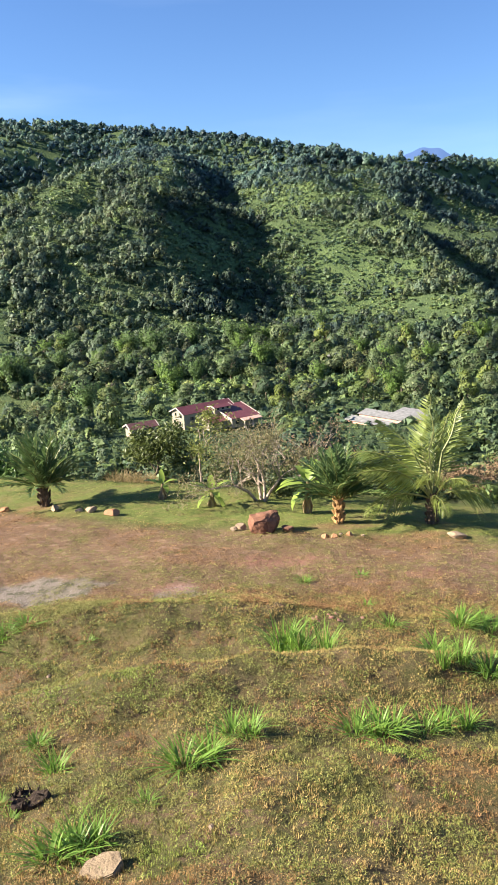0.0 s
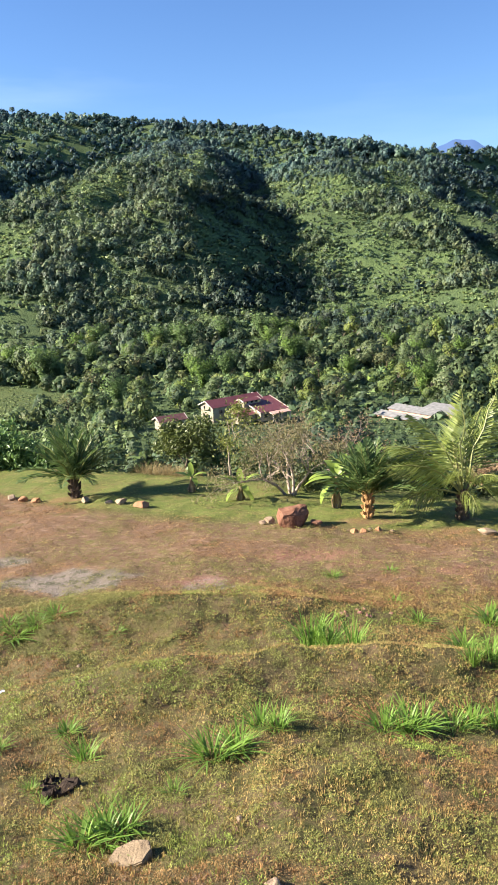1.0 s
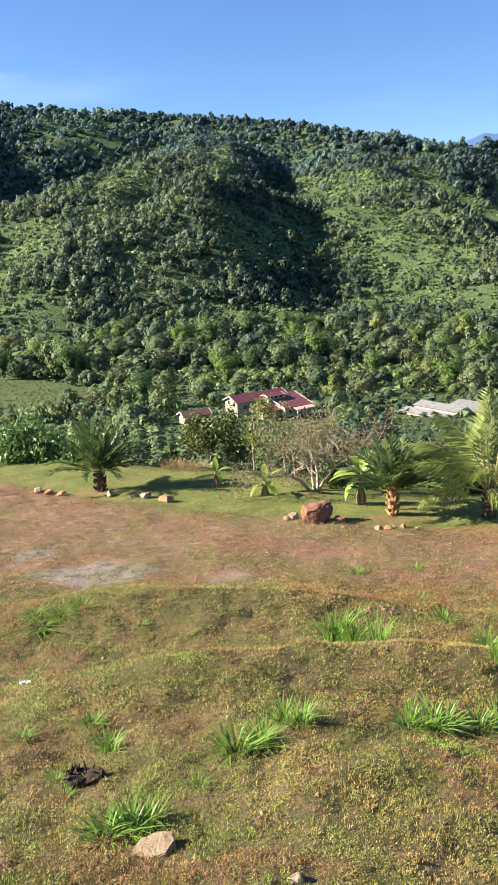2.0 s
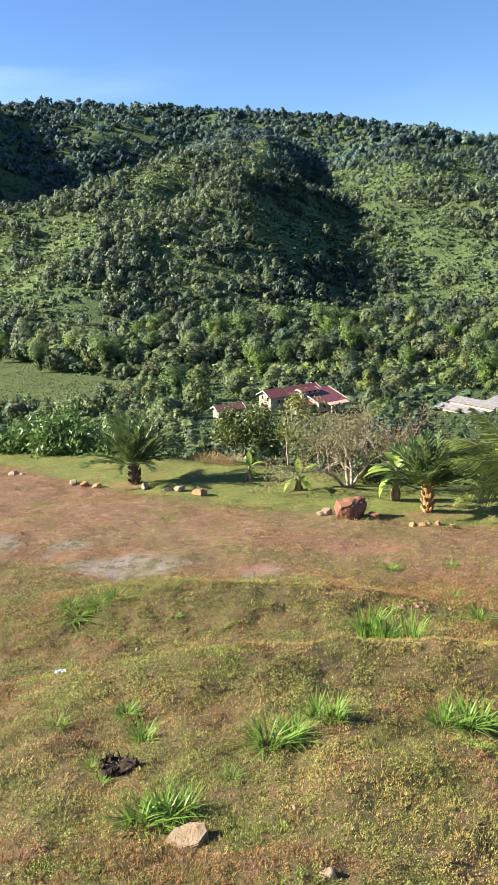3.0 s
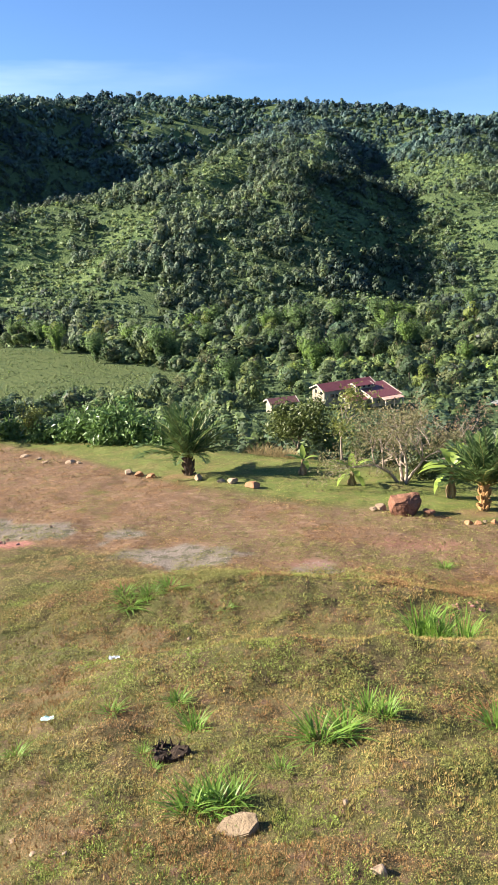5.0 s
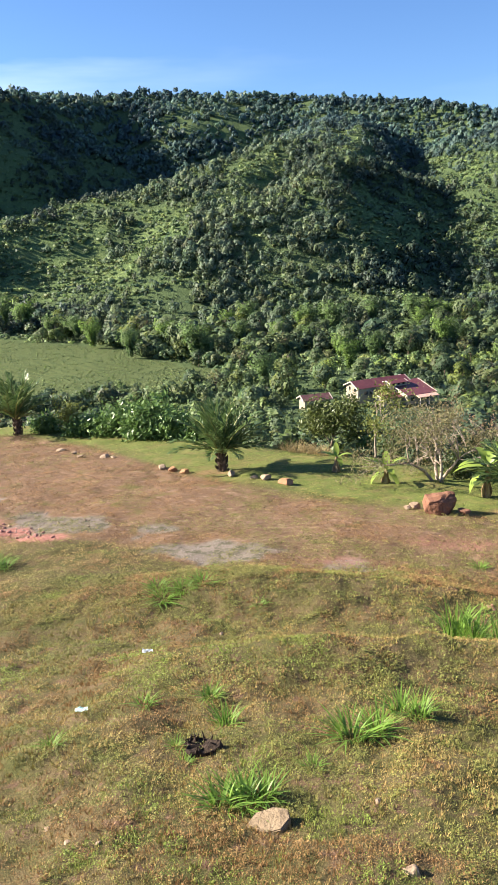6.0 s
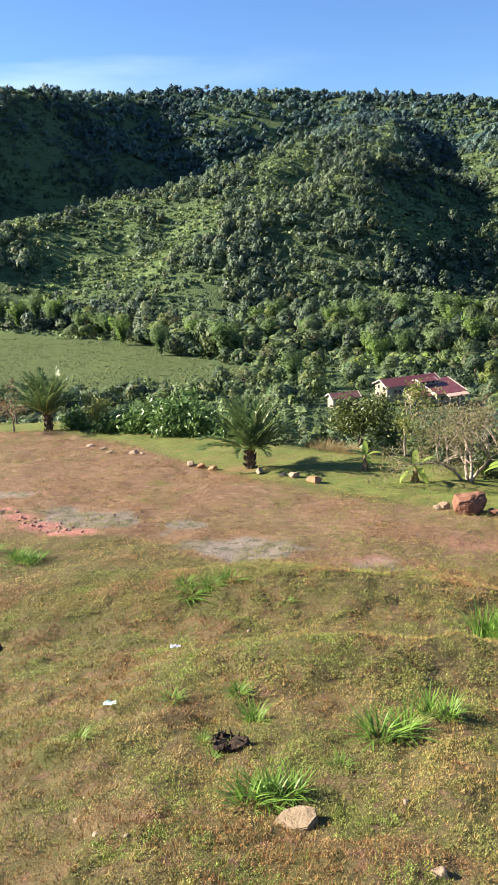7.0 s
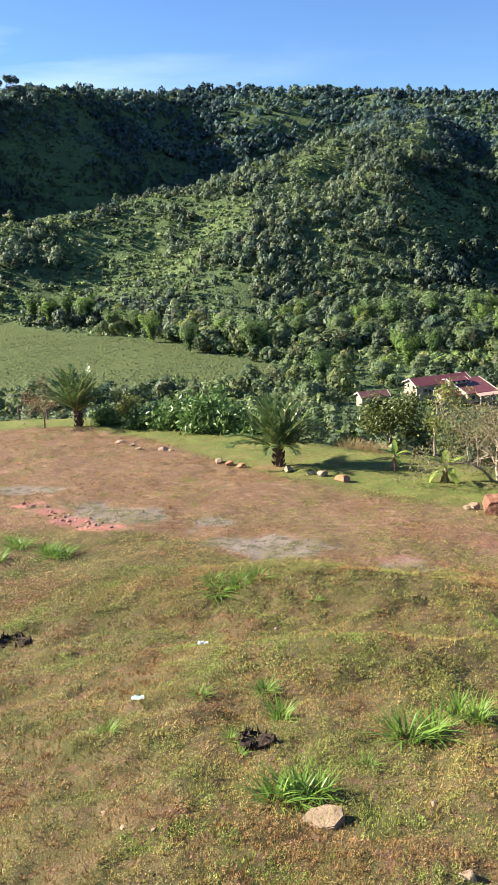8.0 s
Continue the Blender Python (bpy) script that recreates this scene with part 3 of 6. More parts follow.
def tints(n, g, spread=0.35, x=None, y=None, size=75):
    base = np.array([[1.0, 1.0, 1.0], [1.25, 1.15, 0.9], [0.75, 0.85, 0.9], [1.5, 1.5, 0.95], [1.3, 1.08, 1.0], [0.58, 0.7, 0.7], [1.75, 1.6, 1.45]])
    p = np.array([0.3, 0.2, 0.2, 0.1, 0.08, 0.08, 0.04])
    t = base[g.choice(len(base), n, p=p / p.sum())]
    t = t * (1 + g.normal(0, spread * 0.5, (n, 1))).clip(0.45, 1.7)
    if x is None:
        return t
    # stands of darker and of paler trees
    q = sstep(fbm(x, y, size, 57, 3), 0.36, 0.64)[:, None]
    return np.minimum(t * (np.array([0.66, 0.72, 0.78]) * (1 - q) + np.array([1.35, 1.28, 1.1]) * q), np.array([1.55, 1.5, 1.4]))


def polar_points(n, a0, a1, d0, d1, g):
    az = np.radians(g.uniform(a0, a1, n))
    d = np.sqrt(g.uniform(d0 * d0, d1 * d1, n))
    return d * np.sin(az), d * np.cos(az)


def build_woods():
    g = np.random.default_rng(11)
    # slopes beyond the valley: full crowns where the eye sees them, plain ones behind the ridges
    x, y = polar_points(42000, -38, 22, 400, 1050, g)
    keep = clear_of(x, y) & (g.uniform(0, 1, len(x)) < np.clip(1.0 - 1.02 * open_mask(x, y), 0.02, 1) * (0.10 + 0.95 * sstep(fbm(x, y, 38, 51, 3), 0.36, 0.58)))
    x, y = x[keep][:14600], y[keep][:14600]
    # denser on the front of the knoll
    xk, yk = polar_points(2600, -17, 4, 430, 690, g)
    keep = clear_of(xk, yk) & (g.uniform(0, 1, len(xk)) < (1 - open_mask(xk, yk)) * (0.25 + 0.75 * sstep(fbm(xk, yk, 30, 52, 3), 0.38, 0.56)))
    x, y = np.r_[x, xk[keep]], np.r_[y, yk[keep]]
    size = (2.7 + 8.3 * g.uniform(0, 1, len(x)) ** 2.2) * (0.6 + 0.8 * fbm(x, y, 50, 61, 2)) * (1 - 0.2 * open_mask(x, y))
    tall, tn = g.uniform(0.75, 1.5, len(x)), tints(len(x), g, 0.4, x, y)
    f = seen_from_eye(x, y, size)
    large = f & (size > 5.0)
    # far trees lose red and gain blue: distance haze put into the tint
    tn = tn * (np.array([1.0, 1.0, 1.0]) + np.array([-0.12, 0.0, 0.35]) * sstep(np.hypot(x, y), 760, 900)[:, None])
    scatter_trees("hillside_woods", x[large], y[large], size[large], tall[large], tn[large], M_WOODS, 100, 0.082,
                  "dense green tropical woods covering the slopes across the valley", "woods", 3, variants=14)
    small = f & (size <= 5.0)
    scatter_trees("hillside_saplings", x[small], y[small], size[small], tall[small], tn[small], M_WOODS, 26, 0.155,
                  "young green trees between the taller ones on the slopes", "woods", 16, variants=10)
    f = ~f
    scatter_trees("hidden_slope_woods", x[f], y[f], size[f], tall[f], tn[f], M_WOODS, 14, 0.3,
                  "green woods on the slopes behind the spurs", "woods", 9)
    # top slopes and the skyline
    x, y = polar_points(11000, -38, 22, 1000, 1430, g)
    keep = g.uniform(0, 1, len(x)) < 1 - 0.8 * open_mask(x, y)
    x, y = x[keep][:7000], y[keep][:7000]
    size = g.uniform(4.5, 13.5, len(x))
    f = seen_from_eye(x, y, size)
    # the blue multiplier paints haze onto the ridge foliage
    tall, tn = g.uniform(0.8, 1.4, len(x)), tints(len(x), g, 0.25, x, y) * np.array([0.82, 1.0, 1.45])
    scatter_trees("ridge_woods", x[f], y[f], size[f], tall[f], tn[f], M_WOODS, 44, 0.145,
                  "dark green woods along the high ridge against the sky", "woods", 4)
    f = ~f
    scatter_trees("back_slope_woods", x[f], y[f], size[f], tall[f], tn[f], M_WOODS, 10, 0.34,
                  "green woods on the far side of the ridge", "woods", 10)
    # valley floor
    x, y = polar_points(2900, -40, 24, 190, 405, g)
    d = np.hypot(x, y)
    keep = clear_of(x, y) & (fbm(x, y, 26, 53, 3) + g.normal(0, 0.05, len(x)) > 0.42) & ~((d > 285) & (d < 345) & (np.degrees(np.arctan2(x, y)) > -7)) & (np.hypot(x - HOUSE[0] - 3, y - HOUSE[1]) > 18) & (np.hypot(x - SHED[0] * 0.96, y - SHED[1] * 0.96) > 13) & (np.hypot(x - 38, y - 208) > 11) & ~((d < 216) & ((np.degrees(np.arctan2(x, y)) > -9.8) & (np.degrees(np.arctan2(x, y)) < 2.8) | (np.degrees(np.arctan2(x, y)) > 7.2) & (np.degrees(np.arctan2(x, y)) < 13.4) & (d > 194))) & (np.hypot(x - 41, y - 396) > 9) & ((np.hypot(x - 38, y - 380) > 10))
    x, y = x[keep], y[keep]
    size = g.uniform(4.0, 10.5, len(x)) * np.where(g.uniform(0, 1, len(x)) < 0.3, 0.42, 1.0) * (1 + 0.25 * sstep(np.hypot(x, y), 320, 380))
    tall, tn, f = g.uniform(0.75, 1.2, len(x)), tints(len(x), g, 0.4, x, y, 35) * 0.95, np.hypot(x, y) > 275
    scatter_trees("valley_woods", x[f], y[f], size[f], tall[f], tn[f], M_NEARWOODS, 170, 0.078,
                  "mixed green trees and thickets on the valley floor", "woods", 5, variants=9)
    f = ~f
    scatter_trees("valley_thicket", x[f], y[f], size[f] * 0.85, tall[f], tn[f], M_NEARWOODS, 260, 0.055,
                  "green trees and bushes round the houses", "woods", 12, variants=9)
    # the near fall of the slope, low before the houses
    x, y = polar_points(1150, -40, 24, 56, 192, g)
    d, axh = np.hypot(x, y), np.degrees(np.arctan2(x, y))
    size = np.where(d < 110, g.uniform(1.4, 3.0, len(x)), g.uniform(2.6, 5.5, len(x)))
    low = ((axh > -10.8) & (axh < 2.5) | (axh > 6.5) & (axh < 14)) & (d > 90)
    size[low] *= 0.42
    keep = (np.hypot(x - HOUSE[0] - 3, y - HOUSE[1]) > 19) & (np.hypot(x - SHED[0] * 0.96, y - SHED[1] * 0.96) > 13)
    x, y, size = x[keep], y[keep], size[keep]
    scatter_trees("slope_thicket", x, y, size, g.uniform(0.75, 1.1, len(x)), tints(len(x), g, 0.3, x, y, 18), M_NEARWOODS, 80, 0.09,
                  "dense green thicket on the slope below the terrace", "thicket", 8, variants=9)
    # bushes on the steep fall below the lawn, sized to fit the camera's view
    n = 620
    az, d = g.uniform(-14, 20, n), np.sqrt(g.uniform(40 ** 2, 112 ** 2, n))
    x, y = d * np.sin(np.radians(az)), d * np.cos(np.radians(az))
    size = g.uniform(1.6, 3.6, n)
    # cut down to stay under the sight line from eye to houses
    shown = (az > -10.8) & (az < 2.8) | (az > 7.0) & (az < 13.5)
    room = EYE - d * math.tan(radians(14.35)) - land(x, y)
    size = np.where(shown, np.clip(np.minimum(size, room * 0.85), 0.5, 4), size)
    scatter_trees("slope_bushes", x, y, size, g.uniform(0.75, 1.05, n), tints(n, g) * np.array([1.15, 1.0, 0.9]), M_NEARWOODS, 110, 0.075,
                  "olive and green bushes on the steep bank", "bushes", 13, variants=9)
    # scrub on the slopes
    x, y = polar_points(95000, -38, 22, 200, 1000, g)
    keep = (g.uniform(0, 1, len(x)) < 0.22 + 0.70 * open_mask(x, y) * (0.35 + 0.9 * sstep(fbm(x, y, 22, 55, 3), 0.35, 0.6))) & clear_of(x, y)
    keep &= seen_from_eye(x, y, np.full(len(x), 3.0)) & (np.hypot(x - HOUSE[0] - 3, y - HOUSE[1]) > 18)
    x, y = x[keep][:30000], y[keep][:30000]
    size = 1.3 + 4.2 * g.uniform(0, 1, len(x)) ** 2
    scatter_trees("hillside_scrub", x, y, size, g.uniform(0.6, 1.0, len(x)), tints(len(x), g, 0.3, x, y, 30), M_SCRUB, 11, 0.225,
                  "low green scrub and weeds on the open slopes", "scrub", 6, sink=0.25)
    # a belt of bright shrubs across the valley floor
    n = 210
    az = g.uniform(-7, 19, n)
    d = 305 + 6 * np.sin(az * 0.7) + g.normal(0, 9, n) + 1.5 * (az + 7)
    x, y = d * np.sin(np.radians(az)), d * np.cos(np.radians(az))
    scatter_trees("shrub_belt", x, y, g.uniform(3.5, 7.0, n), g.uniform(0.7, 0.95, n), tints(n, g, 0.25) * np.array([1.15, 1.15, 0.85]), M_SCRUB, 150, 0.07,
                  "belt of bright green shrubs on the valley floor", "shrubs", 18, variants=9)
    # rows of low crops on the field, with scrub along its near side
    rows, u = np.meshgrid(np.arange(-60, 60), np.arange(0, 330, 1.7))
    ra = radians(28)
    u, v = u.ravel() + g.normal(0, 0.4, u.size), rows.ravel() * 3.2 + g.normal(0, 0.3, rows.size)
    x, y = -285 + u * math.cos(ra) + v * math.sin(ra), 300 - u * math.sin(ra) * 0.6 + v * math.cos(ra)
    keep = (field_mask(x, y) > 0.5) & (fbm(x, y, 14, 71, 3) + g.normal(0, 0.06, len(x)) > 0.40)
    x, y = x[keep][:9000], y[keep][:9000]
    scatter_trees("field_crop", x, y, g.uniform(0.6, 1.3, len(x)), g.uniform(0.5, 0.8, len(x)), tints(len(x), g, 0.2) * np.array([0.85, 0.85, 0.7]), M_SCRUB, 10, 0.26,
                  "rows of low green crops on the valley field", "crop", 14, sink=0.25)
    n = 150
    az, d = g.uniform(-38, -15, n), g.uniform(232, 285, n)
    x, y = d * np.sin(np.radians(az)), d * np.cos(np.radians(az))
    keep = fbm(x, y, 22, 73, 3) > 0.52
    x, y = x[keep], y[keep]
    scatter_trees("field_edge_scrub", x, y, g.uniform(1.5, 4.5, len(x)), g.uniform(0.6, 0.9, len(x)), tints(len(x), g), M_NEARWOODS, 150, 0.08,
                  "dark green scrub growing over the edge of the field", "scrub", 15, sink=0.2)
    # thickets where the terrace falls away
    n = 520
    az = g.uniform(-37, 20, n)
    d = terrace_edge(az) + 1.8 + g.exponential(7.0, n)
    x, y = d * np.sin(np.radians(az)), d * np.cos(np.radians(az))
    size = g.uniform(0.5, 1.2, n) * (1 + 0.03 * (d - terrace_edge(az)))
    scatter_trees("thicket", x, y, size, g.uniform(0.6, 1.0, n), tints(n, g), M_NEARWOODS, 130, 0.072,
                  "tangled green undergrowth on the bank below the lawn", "thicket", 7, sink=0.2, variants=7)


build_woods()


# ---- single trees of the valley floor ----
def crown_mesh(n, seed, tall, lumps, leaf, mat, tint, ragged=0.5):
    c, soft = crown_template(n, seed, tall, lumps, leaf, ragged)
    return tris("crown", c, mat, np.tile(np.array(tint), (n, 1)), soft)


def trunk_mesh(h, r, seed):
    g = np.random.default_rng(seed)
    bm = bmesh.new()
    top = Vector((g.uniform(-0.05, 0.05), g.uniform(-0.05, 0.05), h))
    tubes(bm, [(0, 0, -0.08), top * 0.5, top], [r, r * 0.75, r * 0.45], 7)
    for i in range(4):
        a = g.uniform(0, 6.28)
        tubes(bm, [top * 0.7, top + Vector((0.16 * math.cos(a), 0.16 * math.sin(a), 0.10)), top + Vector((0.26 * math.cos(a), 0.26 * math.sin(a), 0.24))], [r * 0.5, r * 0.3, r * 0.12], 5)
    me = bpy.data.meshes.new("trunk")
    bm.to_mesh(me)
    bm.free()
    me.materials.append(M_BARK)
    return me


def bamboo_mesh(seed, mat, tint):
    """A clump of arching culms feathered with leaves."""
    g = np.random.default_rng(seed)
    pts = []
    for i in range(26):
        a, ln = g.uniform(0, 6.28), g.uniform(0.15, 0.55)
        h = g.uniform(0.7, 1.15)
        t = np.linspace(0.25, 1, 16)
        pts.append(np.c_[np.cos(a) * ln * t ** 2.2 * 0.9, np.sin(a) * ln * t ** 2.2 * 0.9, h * (t - 0.25 * ln * t ** 3)])
    p = np.concatenate(pts)
    p = np.repeat(p, 6, axis=0) + g.normal(0, 0.042, (len(p) * 6, 3))
    n = len(p)
    d = g.normal(0, 1, (n, 3))
    d[:, 2] -= 0.5
    d /= np.linalg.norm(d, axis=1)[:, None]
    u = np.cross(d, g.normal(0, 1, (n, 3)))
    u /= np.linalg.norm(u, axis=1)[:, None]
    c = np.stack([p - u * 0.018, p + u * 0.018, p + d * 0.06], 1)
    soft = p * np.array([1.6, 1.6, 0.5]) + g.normal(0, 0.25, (n, 3)) + np.array([0, 0, 0.15])
    soft /= np.linalg.norm(soft, axis=1)[:, None]
    flip = np.einsum("ij,ij->i", np.cross(c[:, 1] - c[:, 0], c[:, 2] - c[:, 0]), soft) < 0
    c[flip] = c[flip][:, ::-1]
    return tris("foliage", c, mat, np.tile(np.array(tint), (n, 1)), soft)


def spot(az, el):
    """The place on the land that lies in a direction from the eye."""
    d = 60.0
    while d < 1500:
        x, y = d * math.sin(radians(az)), d * math.cos(radians(az))
        if float(rough_land(np.array(x), np.array(y))) > EYE + d * math.tan(radians(el)):
            break
        d *= 1.006
    return x, y, ground_at(x, y)


def build_valley_trees():
    g = np.random.default_rng(23)
    kinds = []
    for i, (tint, label) in enumerate((((1.1, 1.1, 0.9), "rounded mid-green valley tree"), ((0.7, 0.8, 0.75), "dark green dense valley tree"), ((1.9, 1.65, 0.8), "bright yellow-green valley tree"),
                                       ((1.5, 1.35, 1.25), "greyish pale-leaved valley tree"), ((1.35, 1.3, 0.8), "light green spreading valley tree"), ((1.5, 1.15, 1.0), "thin brownish half-bare valley tree"))):
        kinds.append((trunk_mesh(0.5, 0.03, 400 + i), crown_mesh(900 if i != 5 else 350, 410 + i, (1.0, 1.15, 1.2, 1.1, 0.8, 1.2)[i], 9 + i % 4, 0.036, M_NEARWOODS, tuple(0.9 * v for v in tint), 0.6), label))
    bam = [bamboo_mesh(430 + i, M_SCRUB, t) for i, t in enumerate(((1.2, 1.4, 0.6), (0.95, 1.1, 0.7)))]
    made = 0
    while made < 95:
        az = g.uniform(-37, 19)
        d = g.uniform(225, 430)
        x, y = d * math.sin(radians(az)), d * math.cos(radians(az))
        if field_mask(np.array([x]), np.array([y]))[0] > 0.25 or (abs(az + 2) < 4.5 and d < 235) or math.hypot(x - 40, y - 208) < 18:
            continue
        made += 1
        s = g.uniform(6.5, 11.5) * (1.25 if d > 330 else 1.0)
        z = ground_at(x, y)
        if g.uniform() < 0.2:
            ob = thing("bamboo_clump", (x, y, z), "feathery light green clump of bamboo", "bamboo", "bamboo clumps in the valley", g.uniform(0, 360), s * 1.25)
            under(new("foliage", bam[made % 2]), ob)
        else:
            tr, cr, label = kinds[int(g.choice(6, p=[0.25, 0.2, 0.13, 0.15, 0.17, 0.10]))]
            ob = thing("valley_tree", (x, y, z), label, "tree", "trees on the valley floor", g.uniform(0, 360), s)
            under(new("trunk", tr), ob)
            under(new("crown", cr), ob)
    # clumps and pale trees that stand out along the foot of the hill
    for az, el, s, what in ((0.4, -8.1, 15, 0), (1.6, -7.9, 12, 0), (-13.0, -7.6, 10, 0), (-10.8, -9.2, 11, 0), (-6.2, -10.6, 12, 0), (-8.4, -9.6, 10, 1), (10.6, -9.8, 13, 0), (8.6, -8.9, 11, 0),
                            (13.6, -9.4, 12, 0), (11.6, -10.6, 10, 1), (5.6, -7.0, 13, 1), (-24.6, -9.0, 15, 0), (-21.9, -9.9, 14, 1), (-26.2, -8.2, 13, 1), (-29.4, -7.4, 14, 1), (-14.6, -8.2, 12, 0),
                            (3.2, -8.7, 9, 2), (-14.9, -10.2, 8, 2), (-2.4, -8.2, 9, 2), (-17.6, -9.6, 9, 2), (7.5, -9.6, 8, 2), (-12.0, -6.6, 9, 2)):
        x, y, z = spot(az, el)
        if what < 2:
            ob = thing("bamboo_clump", (x, y, z - 0.5), "tall plumed yellow-green clump of bamboo", "bamboo", "bamboo clumps in the valley", g.uniform(0, 360), s)
            under(new("foliage", bam[what]), ob)
        else:
            tr, cr, label = kinds[5]
            ob = thing("valley_tree", (x, y, z - 0.3), label, "tree", "trees on the valley floor", g.uniform(0, 360), s)
            under(new("trunk", tr), ob)
            under(new("crown", cr), ob)
    # tall trees along the far side of the field and on up the valley
    for i in range(46):
        az = -37 + 56 * (i + g.uniform(0.1, 0.9)) / 46
        d = (float(np.interp(az, [-37, -15, -13, 20], [515, 325, 410, 430]))) + g.uniform(0, 35)
        x, y = d * math.sin(radians(az)), d * math.cos(radians(az))
        if field_mask(np.array([x]), np.array([y]))[0] > 0.25 or math.hypot(x - 40, y - 392) < 22:
            continue
        s = g.uniform(10.5, 17)
        if g.uniform() < 0.38:
            ob = thing("bamboo_clump", (x, y, ground_at(x, y)), "tall plumed yellow-green clump of bamboo", "bamboo", "bamboo clumps in the valley", g.uniform(0, 360), s * 1.05)
            under(new("foliage", bam[i % 2]), ob)
        else:
            tr, cr, label = kinds[int(g.choice(6, p=[0.25, 0.3, 0.1, 0.15, 0.15, 0.05]))]
            ob = thing("valley_tree", (x, y, ground_at(x, y) - 0.5), label, "tree", "trees on the valley floor", g.uniform(0, 360), s)
            under(new("trunk", tr), ob)
            under(new("crown", cr), ob)


build_valley_trees()


def build_skyline_trees():
    """Tall thin trees that stand out over the high ridge."""
    g = np.random.default_rng(29)
    tr = trunk_mesh(0.62, 0.018, 450)
    crs = [crown_mesh(260, 451 + i, 0.55, 5, 0.05, M_WOODS, (0.7, 0.75, 0.7), 0.7) for i in range(3)]
    for i in range(26):
        az = g.uniform(-33.5, -30.2) if i < 11 else g.uniform(-28, 17)
        d = 950 if i < 11 else float(np.interp(az, [-28, -26, -21, -15, -5, 0, 5, 7, 12, 17.5], [1065, 1120, 1320, 1400, 1400, 1350, 1200, 1055, 1170, 1290]))
        x, y = d * math.sin(radians(az)), d * math.cos(radians(az))
        s = g.uniform(11, 20)
        ob = thing("tall_tree", (x, y, ground_at(x, y)), "tall slender tree on the high ridge", "tree", "tall trees on the ridge", g.uniform(0, 360), s)
        under(new("trunk", tr), ob)
        c = under(new("crown", crs[i % 3]), ob)
        c.matrix_basis = pose(0, 0, 0.42) @ Matrix.Diagonal((0.55, 0.55, 1.0, 1))


build_skyline_trees()


# ---- far blue mountain, a plain backdrop of distance ----
def build_mountain():
    k = Kit("hazy_distance", rough=1.0, spec=0.0)
    k.color((0.05, 0.08, 0.16))
    # the haze over the mountain is a blue glow of the backdrop itself
    k.b.inputs["Emission Color"].default_value = (0.135, 0.25, 0.53, 1)
    k.b.inputs["Emission Strength"].default_value = 0.26
    bm = bmesh.new()
    az = np.linspace(9.5, 17.5, 41)
    el = 4.55 + 0.95 * np.exp(-(np.abs(az - 13.0) / 2.0) ** 3) - 0.08 * np.abs(az - 13) + 0.05 * np.sin(az * 5.1)
    rows = []
    for d, s in ((4300, 1.0), (4250, 0.6), (4200, 0.0)):
        rows.append([bm.verts.new((d * math.sin(radians(a)), d * math.cos(radians(a)), EYE + s * d * math.tan(radians(e)))) for a, e in zip(az, el)])
    for r0, r1 in zip(rows, rows[1:]):
        for i in range(len(az) - 1):
            bm.faces.new((r0[i], r1[i], r1[i + 1], r0[i + 1]))
    ob = part("backdrop", bm, k.m, None, smooth=True)
    tagged(ob, "distant blue hazy mountain peak", "mountain", kind="structure")


build_mountain()


# ---- palms ----
def frond_mesh(name, length, droop, leaflet, pairs, mat, seed, width=0.035, keel=0.5, hang=0.25, plume=1.0, fwd=0.9, bare=0.10):
    """A feather leaf along +x from the origin: a tapered rachis and two rows of leaflets. Two material slots."""
    g = np.random.default_rng(seed)
    n = 12
    t = np.linspace(0, 1, n)
    ang = np.cumsum(np.r_[0, np.full(n - 1, droop / (n - 1))] * (0.5 + t))
    dx, dz = np.cos(-ang), np.sin(-ang)
    px = np.r_[0, np.cumsum(dx[:-1])] * length / (n - 1)
    pz = np.r_[0, np.cumsum(dz[:-1])] * length / (n - 1)
    side = np.cumsum(g.normal(0, 0.012, n)) * length
    path = [Vector((a, b, c)) for a, b, c in zip(px, side, pz)]
    vs, fs = tube_arrays(path, [0.022 * length / 1.6 * (1 - 0.85 * s) for s in t], 4)
    verts = [tuple(v) for v in vs]
    faces = list(fs)
    nr = len(faces)
    for i in range(pairs):
        s = bare + (0.99 - bare) * (i + 0.5) / pairs
        k = s * (n - 1)
        i0 = min(int(k), n - 2)
        p = path[i0].lerp(path[i0 + 1], k - i0)
        d = (path[i0 + 1] - path[i0]).normalized()
        upv = Vector((-d.z, 0, d.x))
        ll = leaflet * (math.sin(math.pi * min(1, 0.22 + s * 0.80)) ** 0.7) * g.uniform(0.82, 1.12)
        for sgn in (1, -1):
            w = d * g.uniform(fwd - 0.15, fwd + 0.15) + Vector((0, sgn, 0)) * g.uniform(0.70, 0.95) + upv * (keel + g.normal(0, 0.18) * plume)
            w.normalize()
            tip = p + w * ll + Vector((0, 0, -hang * ll * g.uniform(0.6, 1.4)))
            midp = p + w * ll * 0.5 + Vector((0, 0, -hang * ll * 0.15))
            hw = d * width * 0.5 * g.uniform(0.8, 1.3)
            b0 = len(verts)
            verts += [tuple(p), tuple(midp - hw), tuple(tip), tuple(midp + hw)]
            faces.append((b0, b0 + 1, b0 + 2, b0 + 3))
    me = bpy.data.meshes.new(name)
    me.from_pydata(verts, [], faces)
    me.materials.append(mat)
    me.materials.append(M_RACHIS)
    me.polygons.foreach_set("material_index", np.r_[np.ones(nr), np.zeros(len(faces) - nr)].astype(np.int32))
    me.update()
    return me


